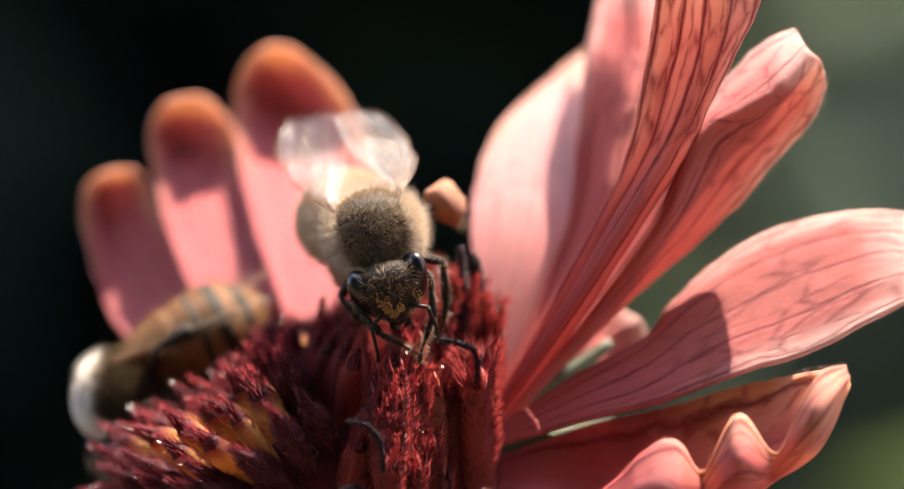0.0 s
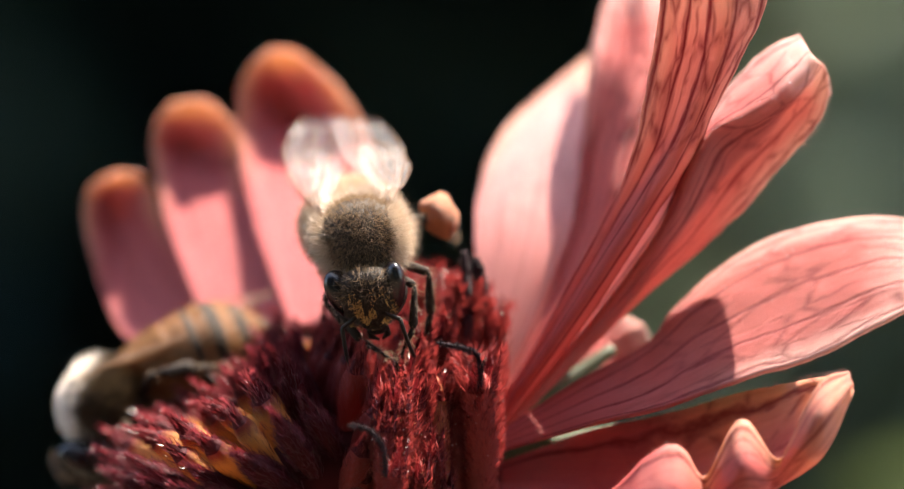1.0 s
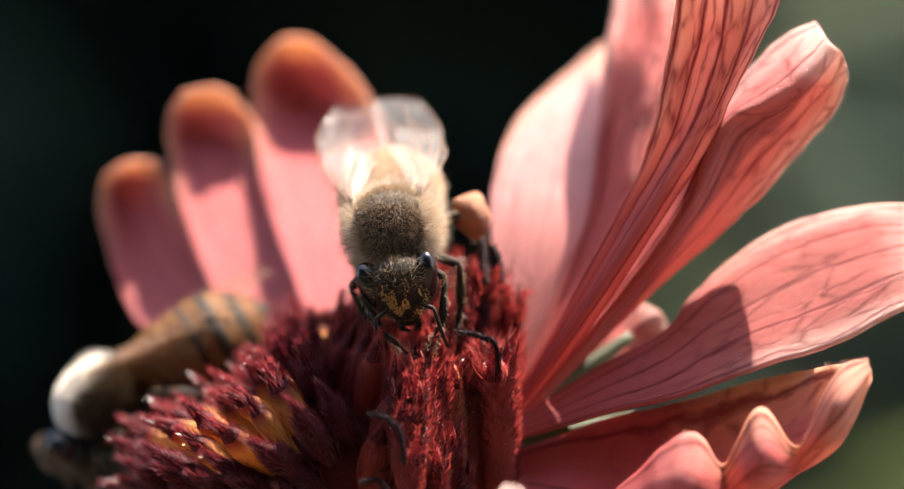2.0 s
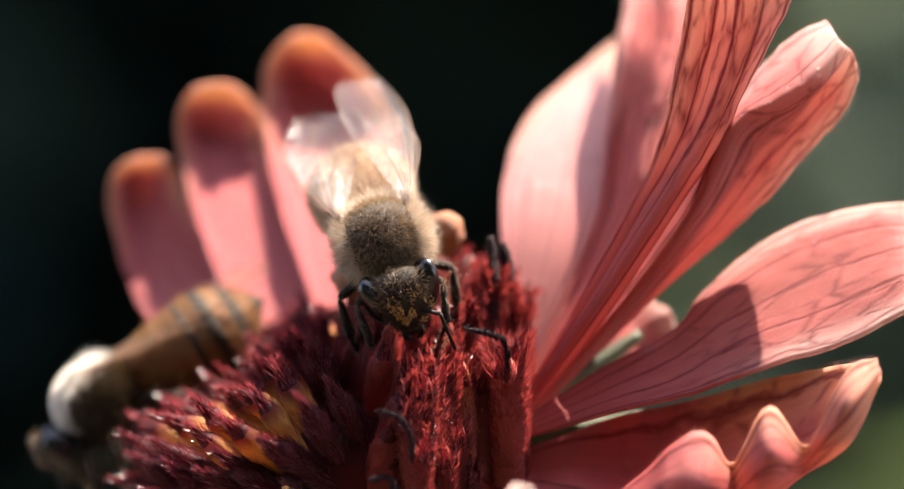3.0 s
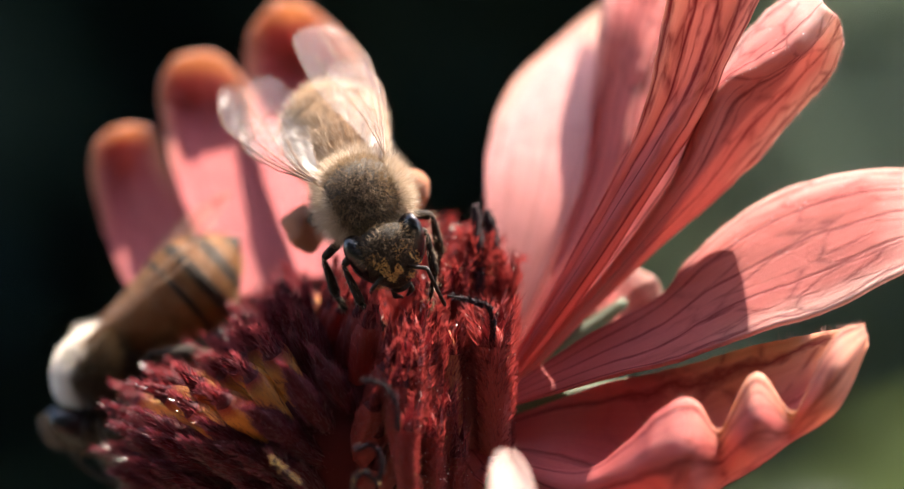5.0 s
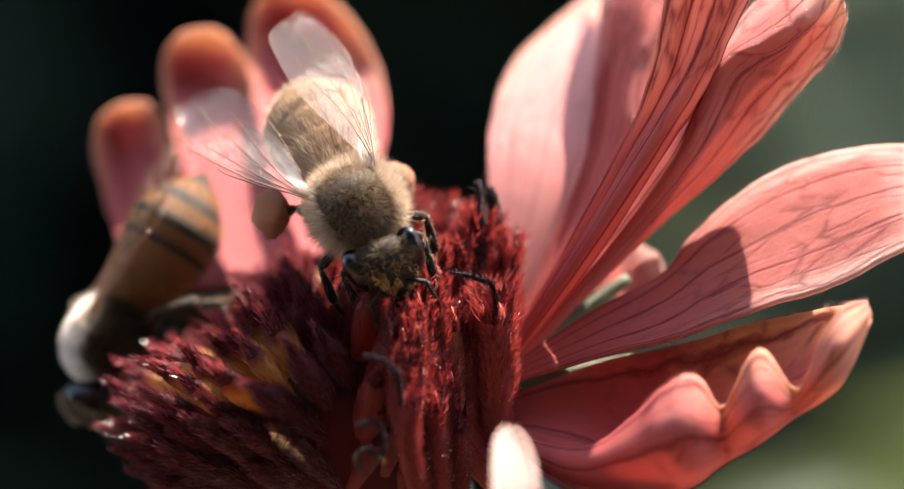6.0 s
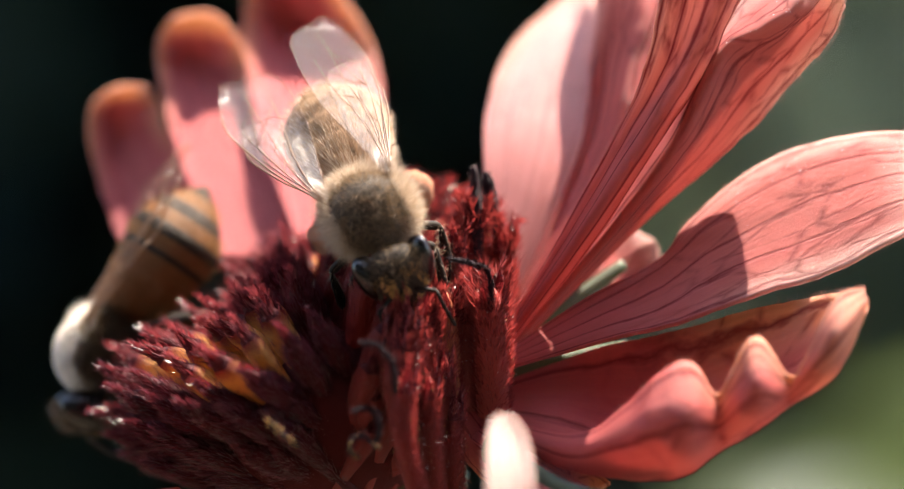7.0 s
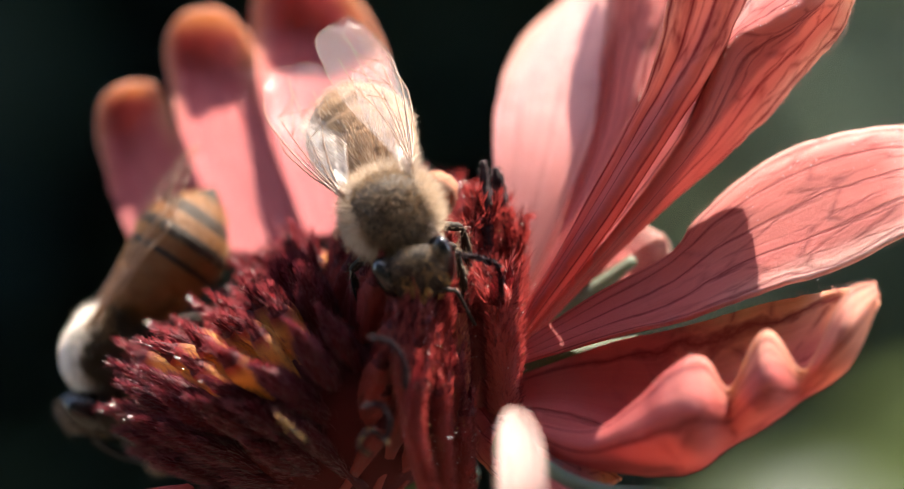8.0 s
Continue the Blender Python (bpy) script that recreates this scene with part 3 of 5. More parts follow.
def petals():
    # behind the disc, far side
    sheet_petal([
        [(-6.72, 8.0, -3.15), (-8.05, 10.5, 0.12), (-8.89, 13.0, 3.00), (-9.17, 14.8, 5.45), (-8.96, 15.2, 7.22), (-8.18, 15.0, 8.28)],
        [(-5.79, 8.3, -3.15), (-5.88, 11.0, 0.13), (-6.34, 13.8, 3.03), (-6.98, 16.2, 5.51), (-7.35, 16.6, 7.28), (-7.61, 15.4, 8.55)],
        [(-4.62, 8.0, -2.67), (-3.73, 10.4, 0.14), (-3.35, 12.9, 2.79), (-3.83, 14.6, 5.00), (-5.06, 15.0, 6.99), (-6.88, 14.8, 8.33)]], 1, PETAL_ORANGE_BACKLIT, "coral petal with a curled orange margin, backlit glow painted in", 0, 0, 0.12)
    sheet_petal([
        [(-9.78, 8.5, -3.88), (-11.21, 10.7, -1.09), (-12.13, 12.7, 1.29), (-12.60, 13.9, 3.47), (-12.65, 14.1, 4.92), (-12.04, 14.0, 6.01)],
        [(-8.14, 8.6, -3.87), (-9.45, 11.1, -0.61), (-10.53, 13.2, 2.03), (-11.30, 14.8, 3.98), (-11.42, 15.0, 5.20), (-10.85, 14.3, 6.35)],
        [(-6.49, 8.2, -3.38), (-7.29, 10.5, -0.59), (-8.33, 12.6, 1.79), (-8.87, 13.7, 3.49), (-9.13, 14.0, 4.82), (-9.98, 13.8, 6.02)]], 2, PETAL_ORANGE_BACKLIT, "coral petal with a curled orange margin, backlit glow painted in", 0, 0, 0.12)
    sheet_petal([
        [(-12.18, 9.5, -4.39), (-13.93, 11.5, -3.38), (-14.90, 12.8, -1.25), (-15.40, 13.5, 0.79), (-15.43, 13.7, 2.29), (-14.75, 13.6, 3.11)],
        [(-10.76, 9.5, -4.38), (-12.46, 11.9, -2.30), (-13.70, 13.4, -0.40), (-14.35, 14.5, 1.41), (-14.43, 14.6, 2.50), (-14.05, 13.9, 3.24)],
        [(-8.62, 8.8, -4.12), (-9.55, 10.9, -1.80), (-11.19, 12.4, -0.02), (-12.26, 13.3, 1.41), (-12.62, 13.5, 2.38), (-13.25, 13.5, 3.12)]], 3, PETAL_ORANGE_BACKLIT, "coral petal with a curled orange margin, backlit glow painted in", 0, 0, 0.12)
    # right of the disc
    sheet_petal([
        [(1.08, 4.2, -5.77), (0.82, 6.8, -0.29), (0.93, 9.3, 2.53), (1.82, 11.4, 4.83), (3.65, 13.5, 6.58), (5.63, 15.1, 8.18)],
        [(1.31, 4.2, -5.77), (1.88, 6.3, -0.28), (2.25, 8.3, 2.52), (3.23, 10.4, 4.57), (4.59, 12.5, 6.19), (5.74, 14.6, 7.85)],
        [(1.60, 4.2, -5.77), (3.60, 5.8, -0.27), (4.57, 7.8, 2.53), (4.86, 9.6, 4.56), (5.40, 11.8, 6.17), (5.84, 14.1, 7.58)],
        [(1.88, 4.2, -5.76), (4.91, 6.8, -0.26), (5.90, 8.8, 2.56), (6.21, 10.9, 4.61), (6.26, 12.5, 6.20), (6.10, 14.6, 7.61)]], 4, PETAL_SUNLIT, "coral petal with sunlit pink painted in and a tan margin", 40, 40, 0.1)
    sheet_petal([
        [(1.30, 3.4, -6.65), (4.39, 5.4, 0.20), (5.08, 7.4, 4.16), (5.52, 9.0, 7.26), (5.88, 10.6, 9.22), (6.56, 13.5, 11.54)],
        [(1.46, 3.4, -6.65), (4.96, 5.2, 0.20), (5.94, 7.2, 4.16), (6.39, 7.4, 6.96), (6.78, 9.6, 9.17), (7.09, 13.0, 11.99)],
        [(1.69, 3.4, -6.65), (5.48, 3.8, 0.20), (6.64, 4.8, 4.11), (7.47, 5.6, 6.67), (7.89, 7.4, 9.07), (7.83, 11.0, 11.87)],
        [(1.98, 3.4, -6.65), (6.43, 4.6, 0.21), (7.82, 5.5, 4.14), (8.78, 6.4, 6.94), (9.09, 8.0, 9.11), (8.90, 11.0, 11.40)]], 5, PETAL, "coral petal curling back at its tip", 40, 60, 0.1)
    sheet_petal([
        [(1.02, 2.6, -7.41), (3.39, 1.4, -3.30), (5.68, 0.6, 0.99), (6.86, -0.1, 3.67), (7.36, -0.9, 6.42), (7.69, -1.9, 8.59), (7.87, -3.2, 10.71)],
        [(1.11, 2.4, -7.45), (3.87, 1.0, -3.13), (6.55, 0.1, 1.37), (7.90, -0.6, 3.95), (8.61, -1.4, 6.41), (9.05, -2.4, 8.47), (9.14, -3.7, 10.69)],
        [(1.22, 2.2, -7.48), (4.36, 0.3, -2.93), (7.39, -0.9, 1.77), (8.89, -1.5, 4.31), (9.73, -2.2, 6.39), (10.23, -3.1, 8.33), (10.31, -4.2, 10.45)],
        [(1.36, 2.6, -7.55), (4.77, 1.2, -3.06), (7.95, 0.3, 1.67), (9.50, -0.3, 4.28), (10.39, -1.0, 6.44), (11.44, -1.6, 8.52), (11.96, -2.6, 10.56)]], 6, PETAL_VEINED, "coral petal folded along its middle, with dark veins", 500, 1100, 0.05, 0.05, ridge=0.667)
    sheet_petal([
        [(1.27, 3.8, -7.58), (4.48, 4.0, -2.54), (6.84, 3.8, 1.13), (8.95, 3.2, 3.86), (10.59, 2.5, 6.30), (12.17, 2.5, 7.76), (13.49, 2.2, 8.48)],
        [(1.34, 2.8, -7.58), (5.61, 0.9, -2.49), (8.10, -0.2, 0.89), (9.73, -0.5, 4.34), (11.39, -0.5, 5.35), (12.72, -0.4, 6.26), (13.86, 0.0, 7.57)],
        [(1.44, 3.0, -7.63), (6.10, 1.9, -2.50), (9.00, 1.7, 0.68), (10.78, 1.6, 3.17), (12.55, 1.4, 4.97), (13.64, 1.1, 6.09), (14.38, 0.7, 7.16)],
        [(1.55, 3.0, -7.70), (6.81, 2.7, -2.33), (9.52, 2.7, 0.00), (11.52, 2.4, 1.94), (13.05, 1.9, 3.68), (14.11, 1.3, 4.98), (14.58, 0.9, 6.20)]], 7, PETAL, "coral petal with a folded margin, sunlit white painted in", 900, 500, 0.05, 0.05, 900)
    petal([(2.6, 6.8, -8.0), (5.2, 6.5, -4.8), (6.4, 7.0, -4.0), (7.7, 7.0, -3.1)], 2.4, tilt=-15, cup=0.1, hairs=30, seed=8)
    sheet_petal([
        [(0.50, 1.8, -7.99), (4.75, 1.6, -5.20), (7.57, 1.9, -3.57), (8.73, 2.6, -2.15), (10.91, 3.2, -0.33), (13.65, 3.4, 0.85), (16.58, 3.2, 1.32), (18.99, 2.4, 0.86)],
        [(0.50, 1.8, -8.08), (4.85, 1.0, -5.63), (7.42, 1.1, -4.27), (9.34, 1.4, -2.69), (11.72, 1.8, -1.22), (13.98, 1.9, -0.30), (16.68, 1.9, 0.28), (19.48, 1.7, -0.04)],
        [(0.50, 1.8, -8.17), (5.05, 0.2, -6.27), (7.59, -0.2, -5.35), (9.84, 0.3, -4.01), (12.30, 0.5, -2.88), (14.31, 0.5, -2.09), (16.77, 0.6, -1.06), (19.69, 1.0, -0.71)],
        [(0.50, 1.8, -8.31), (5.25, -0.3, -6.74), (7.66, -1.0, -6.21), (10.00, -0.8, -5.36), (12.21, -0.8, -4.63), (14.43, -0.7, -3.84), (16.90, -0.4, -2.57), (19.44, 0.4, -1.27)]], 9, PETAL, "broad coral petal with branching veins and dewy margin", 1100, 700, 0.06, 0.05, 700)
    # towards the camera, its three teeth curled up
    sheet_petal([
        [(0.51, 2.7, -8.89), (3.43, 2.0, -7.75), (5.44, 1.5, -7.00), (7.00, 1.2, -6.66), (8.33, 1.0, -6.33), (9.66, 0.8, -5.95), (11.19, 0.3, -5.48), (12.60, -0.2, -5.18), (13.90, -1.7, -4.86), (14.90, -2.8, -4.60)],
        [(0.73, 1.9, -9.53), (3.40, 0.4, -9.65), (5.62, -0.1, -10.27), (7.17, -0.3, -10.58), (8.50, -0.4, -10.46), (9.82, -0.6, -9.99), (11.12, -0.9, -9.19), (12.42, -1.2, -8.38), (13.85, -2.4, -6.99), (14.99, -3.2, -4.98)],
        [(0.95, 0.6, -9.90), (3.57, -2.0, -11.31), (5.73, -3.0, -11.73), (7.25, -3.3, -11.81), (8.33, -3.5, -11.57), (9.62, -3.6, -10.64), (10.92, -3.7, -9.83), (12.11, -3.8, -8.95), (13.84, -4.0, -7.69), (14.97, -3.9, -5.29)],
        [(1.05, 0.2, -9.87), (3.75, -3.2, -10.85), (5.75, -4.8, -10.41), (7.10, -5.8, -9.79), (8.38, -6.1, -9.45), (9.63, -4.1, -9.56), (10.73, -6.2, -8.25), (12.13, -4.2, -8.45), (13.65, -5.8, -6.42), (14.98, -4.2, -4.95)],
        [(1.27, 0.0, -9.86), (4.31, -3.2, -10.13), (6.09, -4.3, -8.96), (7.31, -4.9, -7.69), (8.43, -4.9, -7.35), (9.50, -4.2, -8.51), (10.81, -4.8, -6.39), (12.30, -4.3, -7.83), (13.73, -4.6, -5.05), (14.96, -3.9, -4.57)]], 10, PETAL_RIM_SHADED, "coral petal rolled into a trough, its three teeth curled up", 700, 600, 0.05, 0.0)
    # Added petal that fills a gap with dark red, placed to the camera's view.
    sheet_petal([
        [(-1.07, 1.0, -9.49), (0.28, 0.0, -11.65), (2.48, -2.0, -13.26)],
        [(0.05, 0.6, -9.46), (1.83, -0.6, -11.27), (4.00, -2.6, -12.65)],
        [(1.18, 1.5, -9.50), (3.41, 0.4, -10.88), (5.55, -2.0, -12.03)]], 15, PETAL_RIM_SHADED, "deep coral petal added to fill the gap under the disc", 100, 100, 0.08)
    petal([(0.8, 0.0, -10.2), (4.0, -4.0, -12.4), (7.0, -8.0, -14.6), (9.0, -11.0, -16.2)], 4.0, side=(0.8, 0.5, 0.2), hairs=60, seed=11)
    petal([(-0.5, -3.0, -13.6), (0.9, -8.5, -14.0), (1.6, -10.6, -12.4), (1.4, -8.6, -9.15)], 1.7, side=(0.95, 0.1, 0.1), hairs=60, seed=12, cup=0.15, round_tip=0.0, peak=0.78, blunt=0.05, mat=PETAL_TIP_SUNLIT, label="curled petal tip with sunlit white painted in")
    petal([(-11.0, 0.0, -12.6), (-15.0, -4.0, -13.2), (-19.0, -7.0, -13.0)], 5.5, side=(0.4, -0.75, -0.2), hairs=0, seed=13)
    petal([(-6.0, -3.0, -14.5), (-6.6, -9.0, -17.5), (-7.5, -15.0, -18.0)], 5.0, side=(1, 0, 0), hairs=0, seed=14)


def bract(ctrl, width, seed, tilt=0.0):
    rr = random.Random(seed)
    s = Soup()
    rows = []
    for a in range(15):
        t = a / 14
        p = own(spline(ctrl, t))
        tan = (spline(ctrl, min(t + .05, 1)) - spline(ctrl, max(t - .05, 0))).normalized()
        d = Matrix.Rotation(radians(tilt), 3, tan) @ tan.cross(Vector((0, 1, 0))).normalized()
        n = d.cross(tan)
        w = 0.5 * width * (1 - t ** 2.5) + 0.03
        rows.append([p + d * w * u - n * 0.25 * width * (1 - u * u) for u in (-1, -.5, 0, .5, 1)])
    s.grid(rows)
    ob = part("bract", s.mesh("bract", [BRACT]), flower)
    ob.modifiers.new("thickness", "SOLIDIFY").thickness = 0.0002
    h = Soup()
    for _ in range(170):
        r = rr.choice(rows)
        h.hair(rr.choice(r), (rr.uniform(-1, 1), rr.uniform(-1, .2), rr.uniform(-1, 1)), rr.uniform(.2, .55), .016)
    part("fine_hairs", h.mesh("fine_hairs", [PALE_HAIR], False), ob)


def floret_mesh(seed, tube, lobe, hair, bristles=250, low=1.96, long=0.48, thick=0.03):
    """Disc floret, still closed: ribbed tube, five lobes folded into a point, a coat of upright bristles round its top."""
    rr = random.Random(seed)
    s = Soup()
    bend = Vector((rr.uniform(-.25, .25), rr.uniform(-.25, .25), 0))

    def ring(z, r):
        shift = bend * (max(z, 0) / 2.6) ** 2
        return [(r * (1 + .1 * math.cos(5 * a)) * math.cos(a) + shift.x, r * (1 + .1 * math.cos(5 * a)) * math.sin(a) + shift.y, z) for a in np.arange(15) * math.tau / 15]

    prof = [(-1.6, 0.2), (-0.6, 0.26), (0.2, 0.36), (0.9, 0.46), (1.4, 0.48), (1.8, 0.46), (2.08, 0.36), (2.28, 0.22), (2.5, 0.12), (2.8, 0.02)]
    s.grid([ring(z, r) for z, r in prof[:7]], 0, True)
    s.grid([ring(z, r) for z, r in prof[6:]], 1, True)
    zs, rs = [z for z, _ in prof], [r for _, r in prof]
    for k in range(5):
        a = math.tau * k / 5 + rr.uniform(-.3, .3)
        lean, ln = rr.uniform(-0.05, 0.3), rr.uniform(0.5, 1.0)
        out = Vector((math.cos(a), math.sin(a), 0))
        sd = Vector((-math.sin(a), math.cos(a), 0))
        rows = []
        for j in range(5):
            t = j / 4
            c = out * (0.24 + lean * t * t - 0.12 * t) + bend * (.6 + .4 * t) + Vector((0, 0, 2.1 + 0.8 * ln * t))
            w = 0.15 * (1 - t ** 1.3) + 0.006
            rows.append([c - sd * w, c + out * 0.07 * (1 - t), c + sd * w])
        s.grid(rows, 1)
    for _ in range(bristles):
        z = low + (2.95 - low) * rr.random() ** .8
        r = float(np.interp(z, zs, rs)) + .02
        a = rr.uniform(0, 6.28)
        out = Vector((math.cos(a), math.sin(a), 0))
        way = out * rr.uniform(.2, 1.1) + Vector((rr.uniform(-.25, .25), rr.uniform(-.25, .25), rr.uniform(.8, 1.5)))
        s.hair(out * r + bend * (z / 2.6) ** 2 + Vector((0, 0, z)), way, rr.uniform(.4, 1.0) * long, thick, Vector((0, 0, rr.uniform(.0, .35))) - out * rr.uniform(0, .15), 2)
    for _ in range(90):
        z, a = rr.uniform(.5, 2.0), rr.uniform(0, 6.28)
        out = Vector((math.cos(a), math.sin(a), 0))
        s.hair(out * float(np.interp(z, zs, rs)) + bend * (z / 2.6) ** 2 + Vector((0, 0, z)), out * rr.uniform(.1, .6) + Vector((0, 0, 1)), rr.uniform(.15, .4), .022, (0, 0, .2), 2)
    return s.mesh("floret", [tube, lobe, hair])


def dome_radius(n):
    """How far the tips of the florets stand from the middle: the young florets on top and the left side are lowered to
    fit the camera's view.
    """
    c = min(max((n.dot(Vector((-0.3, -0.15, 0.94))) + 0.1) / 1.0, 0.0), 1.0)
    left = max(0.0, -n.x) * min(max((n.z + 0.3) / 0.5, 0.0), 1.0)
    return 8.3 - 3.9 * c * c * (3 - 2 * c) - 3.0 * left


def tall_floret(ctrl, radius, seed, skin=None, coat=2600, tuft=150, long=0.34, spike=0.6, low=0.0, fine=.024):
    """Open rim floret: long red tube, flaring at its top into hairy lobes."""
    rr = random.Random(seed)
    s = Soup()
    pts = [own(spline(ctrl, t)) for t in np.linspace(0, 1, 12)]
    rad = [radius * (0.62 + 0.22 * t) * (1 - 0.96 * t ** 5) for t in np.linspace(0, 1, 12)]
    s.tube(pts, rad, 14)
    up = (pts[-1] - pts[-3]).normalized()
    sx = up.orthogonal().normalized()
    sy = up.cross(sx)
    for k in range(5):
        a = math.tau * k / 5 + rr.uniform(-.2, .2)
        out, sd = sx * math.cos(a) + sy * math.sin(a), sy * math.cos(a) - sx * math.sin(a)
        ln = rr.uniform(0.9, 1.5)
        flare = rr.uniform(.1, .4)
        rows = []
        for j in range(7):
            t = j / 6
            c = pts[-2] + out * radius * (0.6 - 0.1 * t + flare * t * t) + up * (ln * t - 0.5)
            w = radius * 0.36 * (1 - t ** 1.5) + 0.012
            rows.append([c - sd * w, c + out * 0.1 * (1 - t), c + sd * w])
        s.grid(rows, 2)
        for _ in range(tuft):
            r = rr.choice(rows)
            s.hair(rr.choice(r), out * rr.uniform(.2, 1.2) + sd * rr.uniform(-.9, .9) + up * rr.uniform(.3, 1.2), rr.uniform(.45, 1) * spike, .04, up * rr.uniform(.1, .5), 1)
    for _ in range(coat):
        t = low + (1 - low) * rr.random()
        k = min(int(t * 10), 9)
        a = rr.uniform(0, 6.28)
        out = sx * math.cos(a) + sy * math.sin(a)
        q = pts[k].lerp(pts[k + 1], rr.random()) + out * rad[k] * 0.95
        s.hair(q, out * rr.uniform(.5, 1) + up * rr.uniform(.1, 1.2) + sx * rr.uniform(-.3, .3) + sy * rr.uniform(-.3, .3), rr.uniform(.35, 1) * long, fine, up * .25, 1)
    # Scattered balls: golden pollen, and white ones painted in as glints on hairs.
    for _ in range(70):
        k = rr.randrange(3, 11)
        a = rr.uniform(0, 6.28)
        c = pts[k].lerp(pts[k - 1], rr.random()) + (sx * math.cos(a) + sy * math.sin(a)) * (rad[k] + rr.uniform(.05, .3))
        r = rr.uniform(.008, .022)
        s.ball(c, (r, r, r), 3 if rr.random() < .5 else 4, 5, 4)
    part("rim_floret", s.mesh("rim_floret", [skin or FLORET_RED, RED_HAIR, FLORET_LOBE, POLLEN, DEW_GLINT]), flower, "open red rim floret with bristly hairs")


def style(ctrl, radius, seed, hairs=520, gold=0, label="dark purple curled style"):
    rr = random.Random(seed)
    s = Soup()
    pts = [own(spline(ctrl, t)) for t in np.linspace(0, 1, 16)]
    s.tube(pts, [radius * (0.8 + 0.5 * math.sin(3 * t) * (1 - 0.3 * t)) * (1 - 0.5 * t ** 6) * rr.uniform(.75, 1.3) for t in np.linspace(0, 1, 16)], 8)
    for _ in range(hairs):
        k = rr.randrange(1, 15)
        d = Vector((rr.uniform(-1, 1), rr.uniform(-1, 1), rr.uniform(-1, 1))).normalized()
        s.hair(pts[k] + d * radius * .9, d + (pts[min(k + 1, 15)] - pts[k - 1]).normalized() * .6, rr.uniform(.05, .22), .028)
    ob = part("style", s.mesh("style", [STYLE_DARK]), flower, label)
    if gold:
        g = Soup()
        for _ in range(gold):
            c = rr.choice(pts) + Vector((rr.uniform(-.12, .12), rr.uniform(-.15, 0), rr.uniform(-.12, .12)))
            g.ball(c, (.035, .035, .035), 0, 6, 4)
        tagged(part("pollen_dust", g.mesh("pollen_dust", [POLLEN]), ob, "golden pollen dust"), kind="stuff")


def disc():
    s = Soup()
    rows = []
    for a in range(25):
        th = radians(124) * a / 24 + 0.001
        ring = []
        for p in np.arange(40) * math.tau / 40:
            n = (RING_X * math.cos(p) + RING_Y * math.sin(p)) * math.sin(th) + AXIS * math.cos(th)
            ring.append(n * (dome_radius(n) - 2.3))
        rows.append(ring)
    s.grid(rows, 0, True)
    part("disc_core", s.mesh("disc_core", [DISC_CORE]), flower)
    golden_kind = [floret_mesh(k, FLORET_TUBE, FLORET_LOBE, TUFT_HAIR, 130, 2.05, 0.38) for k in range(8)]
    # Darkened florets: the shade on the disc's front is put into their colour.
    shaded_kind = [floret_mesh(40 + k, FLORET_LOBE, FLORET_LOBE, FLORET_HAIR, 1100, -1.0, 0.40, 0.024) for k in range(6)]
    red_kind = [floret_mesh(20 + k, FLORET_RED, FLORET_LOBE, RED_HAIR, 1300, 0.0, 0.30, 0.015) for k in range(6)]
    rr = random.Random(9)
    golden = math.pi * (3 - math.sqrt(5))
    total = 215
    for k in range(total):
        c = 1 - (k + 0.5) / total * 1.45
        r = math.sqrt(max(0, 1 - c * c))
        p = golden * k
        nrm = ((RING_X * math.cos(p) + RING_Y * math.sin(p)) * r + AXIS * c + Vector((rr.uniform(-.05, .05), rr.uniform(-.05, .05), rr.uniform(-.05, .05)))).normalized()
        sc = rr.uniform(0.92, 1.2)
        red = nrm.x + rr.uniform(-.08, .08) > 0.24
        # Florets in front and low down take the painted-shade kind.
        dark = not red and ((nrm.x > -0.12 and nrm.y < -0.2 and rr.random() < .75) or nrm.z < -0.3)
        lean = Vector((0.1, -0.15, 0.9)) if red else Vector((-0.48, 0.05, 0.62))
        up = (nrm * 0.5 + lean + Vector((rr.uniform(-.16, .16), rr.uniform(-.16, .16), rr.uniform(-.16, .16)))).normalized()
        place = nrm * (dome_radius(nrm) - 2.5 * sc + rr.uniform(-.25, .25)) - up * 0.2
        q = up.to_track_quat("Z", "Y") @ Euler((0, 0, rr.uniform(0, 6.28))).to_quaternion()
        kind = red_kind if red else shaded_kind if dark else golden_kind
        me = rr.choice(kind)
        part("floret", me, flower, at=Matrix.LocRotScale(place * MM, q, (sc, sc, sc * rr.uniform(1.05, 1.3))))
    # open florets along the far side of the rim
    for k, (x, y, z) in enumerate(((-3.2, 8.2, -1.4), (-2.2, 7.4, -1.0), (-0.9, 6.4, -1.3), (0.2, 5.2, -1.7), (1.2, 4.2, -2.2), (-4.4, 9.0, -2.6))):
        tip = Vector((x, y, z))
        n = (tip - DOME).normalized()
        tall_floret([tip - n * 4 + Vector((0.3, 0, -.6)), tip - n * 2, tip], 0.55, 30 + k)
    # tall rim florets and the dark styles standing out of them
    rim = random.Random(17)
